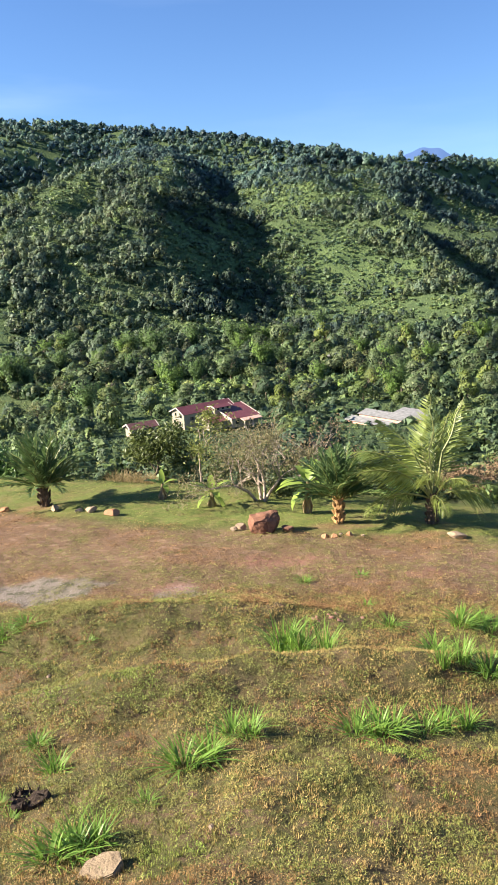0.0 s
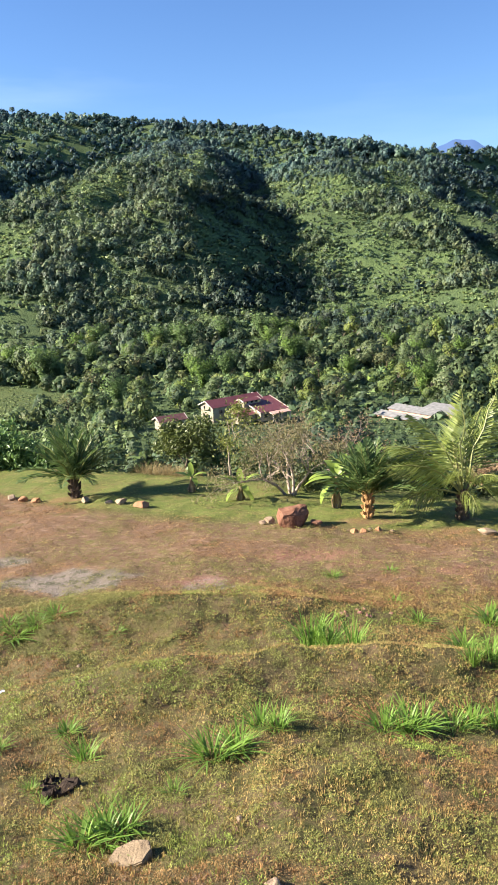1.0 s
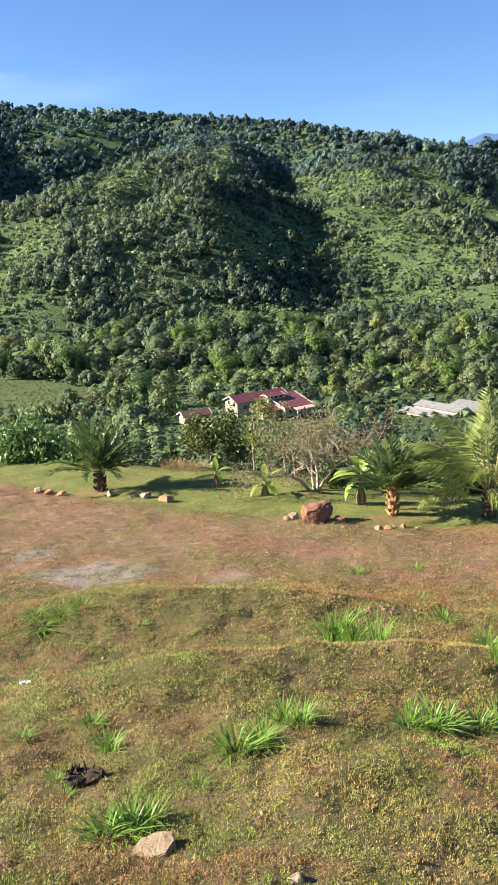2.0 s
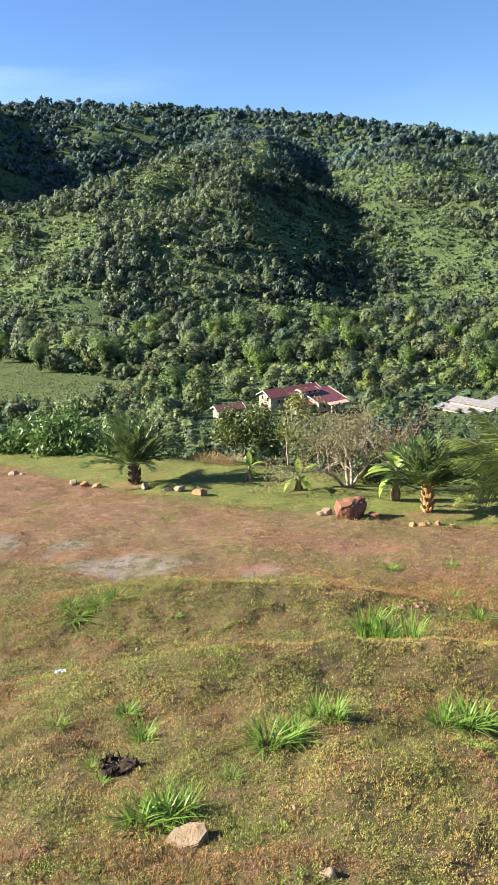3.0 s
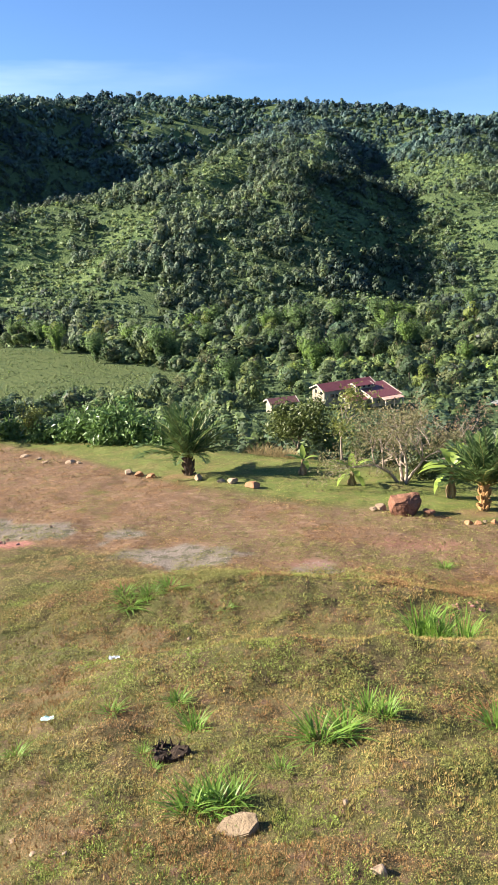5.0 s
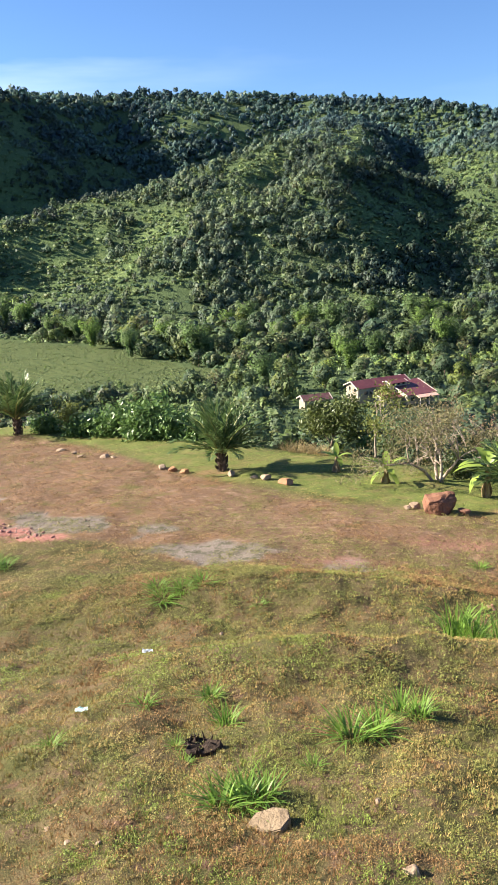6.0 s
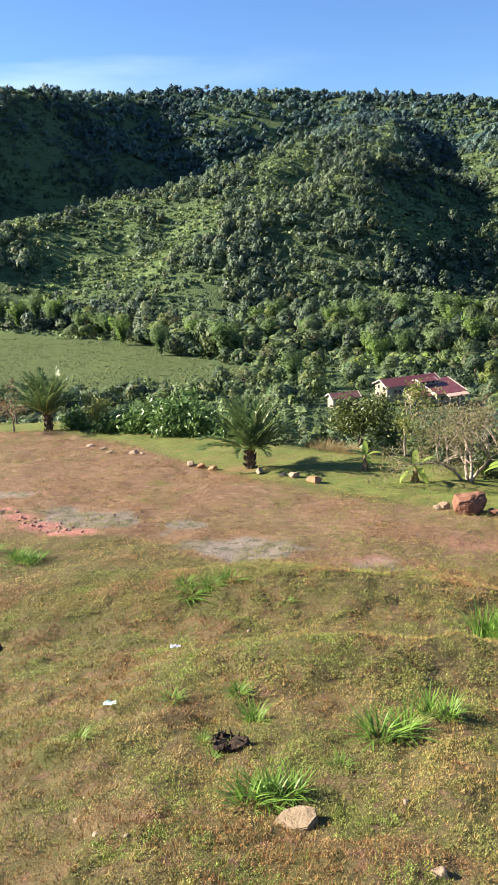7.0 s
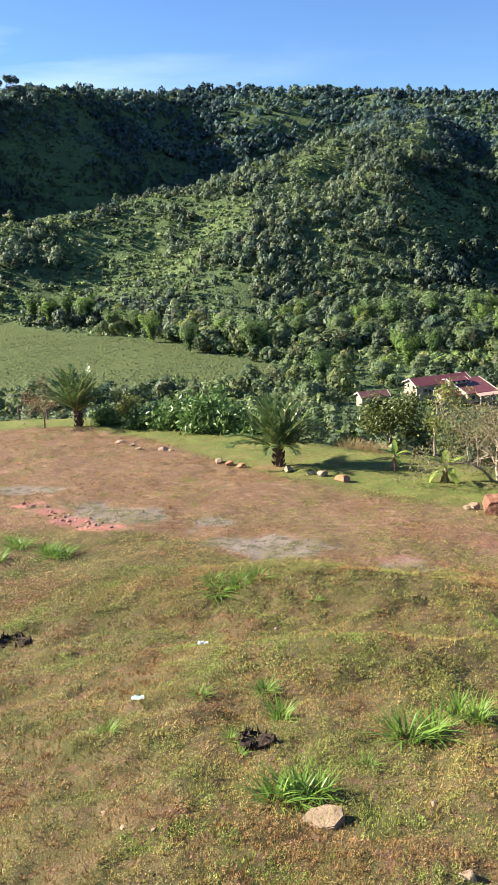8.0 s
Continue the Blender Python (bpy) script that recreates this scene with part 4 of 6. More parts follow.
def stem_bm(h, r0, r1, seed, rings=7, boots=True):
    """A palm stem wrapped in the stubs of old leaves."""
    g = np.random.default_rng(seed)
    bm = bmesh.new()
    tubes(bm, [(0, 0, h * i / rings) for i in range(rings + 1)], [r0 + (r1 - r0) * i / rings for i in range(rings + 1)], 10)
    if boots:
        for i in range(int(h / 0.026)):
            a, z = i * 2.4, 0.02 + i * 0.026
            r = r0 + (r1 - r0) * z / h
            d = Vector((math.cos(a), math.sin(a), 0))
            p = d * r * 0.85 + Vector((0, 0, z))
            tubes(bm, [p, p + d * 0.05 + Vector((0, 0, 0.05)), p + d * 0.075 + Vector((0, 0, 0.12 * g.uniform(0.7, 1.2)))], [0.042, 0.034, 0.012], 5)
    return bm


def palm(at, kind, height, n, seed, label, yaw=0.0, tilts=(75, -12), lengths=(1.0, 1.0), scale=1.0, fronds=()):
    ob = thing("coconut_palm" if kind == "coco" else "date_palm", at, label, "palm tree", "palms along the terrace edge", yaw, scale)
    g = np.random.default_rng(seed)
    if kind == "coco":
        meshes = [frond_mesh("frond", height * 0.72, dr, 0.58, 60, M_COCO, seed + i, 0.036, -0.1, 0.9, 1.3, 0.5, 0.24) for i, dr in enumerate((0.4, 0.9, 1.4, 2.0))]
        sh, sr, mat = height * 0.20, 0.13, M_DARKBOOT
    else:
        meshes = [frond_mesh("frond", height * 0.72, dr, 0.36, 25, M_DATE, seed + i, 0.085, 0.26, 0.16) for i, dr in enumerate((0.25, 0.45, 0.7, 0.95))]
        sh, sr, mat = height * (0.32 if kind == "boot" else 0.25), 0.13, (M_BOOT if kind == "boot" else M_DARKBOOT)
    part("trunk", stem_bm(sh + 0.12, sr, sr * 0.75, seed), mat, ob, smooth=False)
    for i in range(n):
        s = i / (n - 1)
        tilt = tilts[0] + (tilts[1] - tilts[0]) * s ** 0.85 + g.normal(0, 5)
        a = i * 137.5 + g.normal(0, 10)
        me = meshes[min(3, int(s * 3.2 + g.uniform(0, 0.9)))]
        L = lengths[0] + (lengths[1] - lengths[0]) * s
        if fronds:
            a, tilt, L, bend = fronds[i]
            me = meshes[bend]
        f = new("frond", me)
        f.matrix_basis = pose(0, 0, sh, 0, 0, a) @ pose(sr * 0.4, 0, 0.0, 0, -tilt, 0) @ pose(0, 0, 0, g.uniform(-25, 25), 0, 0) @ Matrix.Diagonal((L, L, L, 1))
        f.parent = ob
    return ob


def on_land(x, y, up=0.0):
    return (x, y, ground_at(x, y) + up)


palm(on_land(-6.23, 21.95, -0.05), "date", 2.1, 27, 3, "bushy dark-green date palm with a short dark stem", 20, tilts=(88, 26), scale=1.2)
palm(on_land(-17.57, 29.5, -0.05), "date", 2.6, 30, 13, "upright green date palm with a short dark stem", 75, tilts=(88, 34), scale=1.2)
palm(on_land(2.22, 18.34, -0.05), "boot", 2.1, 30, 23, "spreading grey-green date palm with an orange-brown scaly stem", 110, tilts=(86, 28))
palm(on_land(4.48, 17.9, -0.05), "coco", 3.6, 15, 37, "young coconut palm with long yellow-green drooping fronds", 0, fronds=((25, 80, 1.0, 0), (110, 87, 1.02, 0), (165, 76, 1.0, 1), (60, 74, 0.95, 1), (178, 62, 0.95, 2), (150, 46, 0.95, 2), (205, 52, 0.9, 2), (245, 62, 0.8, 2),
             (200, 24, 0.78, 2), (300, 58, 0.7, 2), (-18, 34, 0.72, 3), (-4, 20, 0.85, 1), (35, 40, 0.62, 2), (90, 55, 0.9, 1), (268, 40, 0.55, 3)))


# ---- bananas ----
def banana_leaf_bm(length, width, seed, droop=1.1):
    g = np.random.default_rng(seed)
    bm = bmesh.new()
    n = 9
    ang, x, z = 0.0, 0.0, 0.0
    rows = []
    for i in range(n + 1):
        s = i / n
        w = width * max(0.02, math.sin(math.pi * min(1.0, 0.06 + s * 0.94)) ** 0.6) if s > 0.12 else width * 0.05
        j = g.uniform(0.82, 1.05)
        rows.append([bm.verts.new((x, -w * j / 2, z + 0.10 * w)), bm.verts.new((x, 0, z)), bm.verts.new((x, w * g.uniform(0.82, 1.05) / 2, z + 0.10 * w))])
        ang += droop / n * (0.4 + 1.2 * s)
        x += math.cos(ang) * length / n
        z -= math.sin(ang) * length / n
    for a, b in zip(rows, rows[1:]):
        for k in range(2):
            bm.faces.new((a[k], b[k], b[k + 1], a[k + 1]))
    return bm


def banana(at, stem, leaf, leaves, seed, label, yaw=0):
    ob = thing("banana_plant", at, label, "banana plant", "banana plants on the terrace edge", yaw)
    g = np.random.default_rng(seed)
    bm = bmesh.new()
    tubes(bm, [(0, 0, 0), (0.01, 0, stem * 0.5), (0.02, 0.01, stem), (0.02, 0.01, stem * 1.25)], [0.10, 0.08, 0.06, 0.03], 9)
    for i in range(5):
        a = i * 1.3
        tubes(bm, [(0.08 * math.cos(a), 0.08 * math.sin(a), 0.02), (0.12 * math.cos(a), 0.12 * math.sin(a), stem * 0.3), (0.07 * math.cos(a), 0.07 * math.sin(a), stem * 0.6)], [0.04, 0.03, 0.012], 5)
    part("stem", bm, M_PSEUDO, ob, "brown sheathed stem")
    for i, (a, tilt, L) in enumerate(leaves):
        o = part("leaf", banana_leaf_bm(leaf * L, leaf * 0.30, seed + i, g.uniform(0.7, 1.5)), M_BANANA, ob, smooth=True)
        o.matrix_basis = pose(0.02, 0.01, stem * 1.1, 0, 0, a) @ pose(0, 0, 0, 0, -tilt, 0)
    return ob


banana(on_land(-1.12, 20.6, -0.03), 0.38, 0.74, [(10, 62, 1), (95, 75, 0.9), (170, 45, 1.0), (200, -12, 0.9), (250, 55, 0.8), (330, -25, 0.9), (290, 30, 0.9)], 41,
       "short yellow-green banana plant with a brown cut stem", 0)
banana(on_land(-2.66, 21.9, -0.03), 0.42, 0.62, [(0, 42, 1), (165, 30, 1.1), (100, 70, 0.9), (220, 55, 0.7), (300, 10, 0.7)], 51,
       "small thin banana plant with few leaves", 0)
banana(on_land(1.5, 19.3, -0.03), 0.75, 0.95, [(175, 10, 1), (195, 35, 0.9), (60, 72, 0.9), (120, 62, 0.8), (200, -30, 0.9), (330, 30, 0.8), (15, 55, 0.9)], 61,
       "taller banana plant with broad pale leaves and a ragged brown stem", 0)


# ---- rocks ----
def rock_bm(size, seed, flat=0.0, cuts=13, sub=3):
    """A broken stone: a ball cut by random planes, then roughened."""
    g = np.random.default_rng(seed)
    bm = bmesh.new()
    bmesh.ops.create_icosphere(bm, subdivisions=sub, radius=1.0)
    for i in range(cuts):
        n = Vector(g.normal(0, 1, 3)).normalized()
        off = g.uniform(0.48, 0.74)
        for v in bm.verts:
            q = v.co.dot(n) - off
            if q > 0:
                v.co -= n * q * 0.985
    for v in bm.verts:
        v.co += v.co.normalized() * (noise.noise(v.co * 3.1 + Vector((seed, 0, 0))) * 0.035)
        v.co = Vector((v.co.x * size[0], v.co.y * size[1], v.co.z * size[2]))
    return bm


def rock(name, at, size, mat, seed, label, group="", yaw=0.0, sub=3, cuts=13):
    ob = part(name, rock_bm(size, seed, cuts=cuts, sub=sub), mat, None)
    ob.matrix_basis = pose(*at, 0, 0, yaw)
    return tagged(ob, label, "rock", group)


def build_boulder(at, size):
    """A blocky broken boulder: a subdivided box, rounded, chipped by planes and pitted."""
    g = np.random.default_rng(12)
    bm = bmesh.new()
    bmesh.ops.create_cube(bm, size=2.0)
    bmesh.ops.subdivide_edges(bm, edges=bm.edges[:], cuts=13, use_grid_fill=True)
    for v in bm.verts:
        v.co = v.co.lerp(v.co.normalized() * 1.25, 0.42)
    for i in range(12):
        n = Vector(g.normal(0, 1, 3) * np.array([1, 1, 0.7])).normalized()
        off = g.uniform(0.88, 1.06)
        for v in bm.verts:
            q = v.co.dot(n) - off
            if q > 0:
                v.co -= n * q * 0.95
    for v in bm.verts:
        q = v.co.copy()
        v.co += q.normalized() * (noise.noise(q * 1.7) * 0.10 + noise.noise(q * 5.3) * 0.035)
        v.co = Vector((v.co.x * size[0] + 0.12 * v.co.z * size[0], v.co.y * size[1], v.co.z * size[2]))
    ob = part("boulder", bm, M_REDROCK, None)
    ob.matrix_basis = pose(*at, 3, -4, 14)
    return tagged(ob, "large rust-red broken boulder on the dry grass", "rock")


build_boulder(on_land(0.30, 17.62, 0.20), (0.36, 0.31, 0.27))
rock("stone", on_land(0.86, 17.45, 0.08), (0.17, 0.14, 0.13), M_REDROCK, 8, "small reddish stone beside the boulder", "stones round the boulder")
rock("stone", on_land(-0.28, 17.9, 0.06), (0.15, 0.13, 0.11), M_TANROCK, 9, "pale tan stone beside the boulder", "stones round the boulder")
rock("stone", on_land(-0.45, 17.75, 0.04), (0.10, 0.10, 0.08), M_TANROCK, 10, "small tan stone beside the boulder", "stones round the boulder")
for i, (x, y, s, m) in enumerate(((1.75, 17.0, 0.13, M_ORANGEROCK), (1.95, 16.95, 0.15, M_ORANGEROCK), (2.12, 17.05, 0.09, M_TANROCK), (2.3, 17.0, 0.14, M_ORANGEROCK), (2.62, 16.95, 0.07, M_TANROCK))):
    rock("stone", on_land(x, y, 0.03), (s, s * 0.8, s * 0.6), m, 70 + i, "orange-tan stone in a row on the lawn", "stones along the terrace edge", 40 * i)
rock("stone", on_land(4.75, 16.6, 0.06), (0.28, 0.2, 0.13), M_TANROCK, 81, "flat tan stone below the coconut palm", "stones along the terrace edge")
rock("stone", on_land(-3.82, 19.95, 0.05), (0.29, 0.20, 0.11), M_ORANGEROCK, 82, "flat pale orange stone slab on the lawn edge", "stones along the terrace edge", 15)
for i, (x, y, s, m) in enumerate(((-4.5, 20.4, 0.22, M_TANROCK), (-4.9, 20.6, 0.14, M_TANROCK), (-5.7, 21.0, 0.20, M_TANROCK), (-7.4, 21.7, 0.22, M_ORANGEROCK), (-7.85, 21.9, 0.19, M_ORANGEROCK), (-8.3, 22.2, 0.2, M_TANROCK))):
    rock("stone", on_land(x, y, 0.05), (s, s * 0.8, s * 0.62), m, 90 + i, "weathered orange-tan stone set along the lawn", "stones along the terrace edge", 55 * i)
M_SLAB = stone_mat("brown_slab", (0.23, 0.17, 0.105), (0.31, 0.235, 0.15), (0.14, 0.10, 0.065), 6)


def build_slab_stone(at):
    """A broken flat slab with a sloping top and sharp edges."""
    bm = bmesh.new()
    outline = [(-0.19, -0.02), (-0.10, -0.12), (0.10, -0.10), (0.17, 0.0), (0.15, 0.09), (0.02, 0.13), (-0.12, 0.10)]
    vs = [bm.verts.new((x, y, -0.06)) for x, y in outline] + [bm.verts.new((x * 0.93, y * 0.93, 0.04 + 0.20 * x + 0.10 * y)) for x, y in outline]
    n = len(outline)
    bm.faces.new(vs[n:])
    for i in range(n):
        bm.faces.new((vs[i], vs[(i + 1) % n], vs[n + (i + 1) % n], vs[n + i]))
    bmesh.ops.bevel(bm, geom=bm.edges[:], offset=0.008, segments=2, affect="EDGES")
    bmesh.ops.triangulate(bm, faces=bm.faces[:])
    bmesh.ops.subdivide_edges(bm, edges=bm.edges[:], cuts=2, use_grid_fill=True)
    for v in bm.verts:
        v.co.z += 0.006 * noise.noise(v.co * 18) + 0.012 * noise.noise(v.co * 6)
    ob = part("stone", bm, M_SLAB, None)
    ob.matrix_basis = pose(*at, 0, 0, 8)
    tagged(ob, "flat broken tan stone slab lying in short grass", "rock")



def build_loose_stones():
    """Stones strewn over the bare patches and along the terrace."""
    g = np.random.default_rng(53)
    for i in range(34):
        u = g.uniform(0, 1)
        x, y, s = -11.9 + 3.6 * u + g.normal(0, 0.14), 16.55 - 2.0 * u + g.normal(0, 0.16), g.uniform(0.035, 0.085)
        rock("stone", on_land(x, y, 0.01), (s, s * g.uniform(0.7, 1.0), s * 0.7), M_PINKROCK, 120 + i, "small reddish stone on bare red soil", "red stones at the gravel patch", g.uniform(0, 360), 2, 9)
    for i in range(16):
        x, y, s = -8.6 + g.normal(0, 0.8), 15.6 + g.normal(0, 0.35), g.uniform(0.03, 0.06)
        rock("stone", on_land(x, y, 0.008), (s, s * 0.8, s * 0.7), M_TANROCK, 160 + i, "small grey-tan stone on gravel", "stones on the gravel", g.uniform(0, 360), 2, 9)
    for i in range(11):
        x, y, s = 1.15 + g.normal(0, 0.22), 11.4 + g.normal(0, 0.12), g.uniform(0.03, 0.07)
        rock("stone", on_land(x, y, 0.008), (s, s * 0.85, s * 0.6), M_PINKROCK, 180 + i, "pale pinkish stone on a bare spot", "stones on a bare spot", g.uniform(0, 360), 2, 9)
    for i, (x, y, s) in enumerate(((-13.64, 25.77, 0.24), (-12.88, 25.27, 0.18), (-11.09, 24.0, 0.26), (-10.7, 23.9, 0.15), (-12.0, 23.96, 0.16))):
        rock("stone", on_land(x, y, 0.03), (s, s * 0.8, s * 0.4), M_TANROCK, 200 + i, "flat weathered stone sunk in the lawn edge", "stones along the terrace edge", 40 * i)


M_PINKROCK = stone_mat("pinkish_red_stone", (0.34, 0.16, 0.13), (0.44, 0.28, 0.23), (0.22, 0.09, 0.07), 9)
build_loose_stones()
build_slab_stone(on_land(-1.18, 4.58, 0.02))
rock("stone", on_land(-0.12, 4.12, 0.01), (0.075, 0.06, 0.05), M_TANROCK, 102, "small grey-tan stone lying in short grass")


# ---- the red-roofed house ----
def gable(parent, L, W, h, rise, over=0.6, roof_t=0.18, wall_mat=None, windows=(), at=(0, 0, 0), yaw=0.0, name_wall="wall"):
    """A gabled wing under the house: walls with closed gable ends, two roof planes, edge boards and windows."""
    M = pose(*at, 0, 0, yaw)
    bm = bmesh.new()
    x0, x1, y0, y1 = -L / 2, L / 2, -W / 2, W / 2
    A = [bm.verts.new(p) for p in ((x0, y0, 0), (x0, y1, 0), (x0, y1, h), (x0, 0, h + rise), (x0, y0, h))]
    B = [bm.verts.new(p) for p in ((x1, y0, 0), (x1, y1, 0), (x1, y1, h), (x1, 0, h + rise), (x1, y0, h))]
    bm.faces.new(A[::-1])
    bm.faces.new(B)
    for i in range(5):
        j = (i + 1) % 5
        bm.faces.new((A[i], A[j], B[j], B[i]))
    bmesh.ops.recalc_face_normals(bm, faces=bm.faces)
    w = part(name_wall, bm, wall_mat or M_WALL, parent)
    w.matrix_basis = M
    k = rise / (W / 2)
    e = over
    for s in (-1, 1):
        bm = bmesh.new()
        p = [(x0 - e, s * (W / 2 + e), h - k * e + 0.10), (x1 + e, s * (W / 2 + e), h - k * e + 0.10), (x1 + e, 0, h + rise + 0.10), (x0 - e, 0, h + rise + 0.10)]
        slab(bm, p if s < 0 else p[::-1], roof_t * 0.5)
        o = part("roof", bm, M_ROOF, parent, "dark red sheet roof")
        o.matrix_basis = M
        for xe in (x0 - e, x1 + e):
            bm = bmesh.new()
            q0, q1 = Vector((xe, s * (W / 2 + e), h - k * e)), Vector((xe, 0, h + rise))
            slab(bm, [q0 + Vector((-0.12, 0, 0.13)), q0 + Vector((0.12, 0, 0.13)), q1 + Vector((0.12, 0, 0.13)), q1 + Vector((-0.12, 0, 0.13))], 0.3 * s * -1)
            o = part("edge_board", bm, M_TRIM, parent, "pale gable edge board")
            o.matrix_basis = M
    for side, u, zc, ww, hh in windows:
        bm = bmesh.new()
        if side == "x0":
            box(bm, x0 - 0.05, x0 + 0.05, u - ww / 2, u + ww / 2, zc - hh / 2, zc + hh / 2)
        elif side == "y0":
            box(bm, u - ww / 2, u + ww / 2, y0 - 0.05, y0 + 0.05, zc - hh / 2, zc + hh / 2)
        o = part("window", bm, M_GLASS, parent, "dark window pane")
        o.matrix_basis = M


def lean(parent, pts, thick=0.14, mat=None, label="dark red sheet roof"):
    bm = bmesh.new()
    slab(bm, pts, thick)
    return part("roof", bm, mat or M_ROOF, parent, label)


def lean_wing(parent, x0, x1, yb, yf, zb, zf, over=0.5, windows=()):
    """A wing under one sloping roof plane, high at the back, with pale verges."""
    bm = bmesh.new()
    A = [bm.verts.new(p) for p in ((x0, yf, 0), (x0, yb, 0), (x0, yb, zb - 0.16), (x0, yf, zf - 0.16))]
    B = [bm.verts.new(p) for p in ((x1, yf, 0), (x1, yb, 0), (x1, yb, zb - 0.16), (x1, yf, zf - 0.16))]
    bm.faces.new(A)
    bm.faces.new(B[::-1])
    for i in range(4):
        j = (i + 1) % 4
        bm.faces.new((A[j], A[i], B[i], B[j]))
    bmesh.ops.recalc_face_normals(bm, faces=bm.faces)
    part("wall", bm, M_WALL, parent)
    k = (zb - zf) / (yb - yf)
    f0 = (yf - over, zf - k * over)
    lean(parent, [(x0 - over, f0[0], f0[1]), (x1 + over, f0[0], f0[1]), (x1 + over, yb, zb), (x0 - over, yb, zb)], 0.12)
    for xe in (x0 - over, x1 + over):
        lean(parent, [(xe - 0.14, f0[0] - 0.05, f0[1] + 0.09), (xe + 0.14, f0[0] - 0.05, f0[1] + 0.09), (xe + 0.14, yb, zb + 0.09), (xe - 0.14, yb, zb + 0.09)], 0.30, M_TRIM, "pale verge board").name = "verge"
    for u, zc, ww, hh in windows:
        bm = bmesh.new()
        box(bm, u - ww / 2, u + ww / 2, yf - 0.05, yf + 0.05, zc - hh / 2, zc + hh / 2)
        part("window", bm, M_GLASS, parent, "dark window pane")


def build_house():
    x, y = HOUSE
    z = EYE - 48.5
    H = thing("house", (x, y, z), "cream two-storey house with dark red sheet roofs in the valley trees", "house", yaw=37, scale=0.86)
    gable(H, 18.6, 7.0, 5.0, 1.5, windows=[("x0", -1.7, 4.0, 1.0, 1.0), ("x0", 1.3, 4.2, 0.9, 1.0), ("x0", -1.2, 1.8, 1.0, 1.0), ("x0", 1.6, 1.8, 1.0, 1.0),
                                         ("y0", -6.5, 3.2, 1.2, 1.0), ("y0", -4.4, 3.2, 1.2, 1.0)])
    lean_wing(H, 2.6, 12.6, -2.6, -12.0, 5.4, 3.1, windows=((4.5, 1.6, 1.2, 1.1), (7.5, 1.6, 1.2, 1.1), (10.5, 1.6, 1.2, 1.1)))
    lean_wing(H, -4.4, 1.9, -3.3, -10.0, 3.9, 2.5, windows=((-2.8, 1.4, 1.0, 1.0), (0.2, 1.4, 1.0, 1.0)))
    # clerestory over the crossing
    gable(H, 6.0, 3.4, 5.35, 0.5, over=0.35, at=(3.6, -4.2, 0.35), windows=[("x0", -1.0, 4.95, 0.7, 0.6), ("x0", 0.0, 4.95, 0.7, 0.6), ("x0", 1.0, 4.95, 0.7, 0.6), ("y0", -1.8, 4.9, 0.8, 0.6), ("y0", 0.0, 4.9, 0.8, 0.6), ("y0", 1.8, 4.9, 0.8, 0.6)])
    lean(H, [(5.2, -14.6, 2.5), (12.4, -14.6, 2.5), (12.4, -12.4, 2.9), (5.2, -12.4, 2.9)], 0.25, M_PINKROOF, "pinkish porch roof slab")
    for px in (5.6, 8.8, 12.0):
        bm = bmesh.new()
        box(bm, px - 0.12, px + 0.12, -14.5, -14.26, 0, 2.45)
        part("porch_post", bm, M_TRIM, H)
    for cx, cy, cz in ((8.6, 0.6, 5.6), (-5.2, 1.4, 5.2)):
        bm = bmesh.new()
        box(bm, cx - 0.35, cx + 0.35, cy - 0.35, cy + 0.35, cz, cz + 0.9, 0.04)
        part("roof_vent", bm, M_TRIM, H, "small pale roof vent")
    x, y = SHED
    S = thing("outbuilding", (x, y, EYE - 48.7), "small cream outbuilding with a dark red roof", "outbuilding", yaw=30)
    gable(S, 7.0, 4.0, 3.0, 0.9, over=0.5)
    for o in S.children:
        if o.name.startswith("roof"):
            o.data.materials[0] = M_OLDROOF
    x, y = 40.5, 392.0
    F = thing("far_shed", (x, y, ground_at(x, y) - 2.0), "low grey-roofed shed half hidden by trees", "shed", yaw=-4)
    bm = bmesh.new()
    box(bm, -8, 8, -3, 3, 0, 3.6)
    part("wall", bm, M_WALL, F)
    lean(F, [(-8.5, -3.5, 3.65), (8.5, -3.5, 3.65), (8.5, 3.5, 4.6), (-8.5, 3.5, 4.6)], 0.14, M_ZINC, "weathered pale sheet roof")
    # low white buildings beyond the palms
    for x, y, z, L, W, h, yw in ((32.7, 203, -51.9, 13.5, 2.4, 2.2, -47), (37.9, 209, -51.9, 14, 3.6, 2.4, -45), (46.2, 209, -52.8, 10.5, 8, 3.2, -42)):
        B = thing("shed", (x, y, EYE + z), "long low white-roofed shed among the trees", "shed", "white sheds in the valley", yaw=yw)
        bm = bmesh.new()
        box(bm, -L / 2, L / 2, -W / 2, W / 2, 0, h)
        part("wall", bm, M_PINKROOF, B)
        lean(B, [(-L / 2 - 0.4, -W / 2 - 0.4, h + 0.02), (L / 2 + 0.4, -W / 2 - 0.4, h + 0.02), (L / 2 + 0.4, W / 2 + 0.4, h + 0.7), (-L / 2 - 0.4, W / 2 + 0.4, h + 0.7)], 0.14, M_ZINC, "weathered pale sheet roof")


build_house()


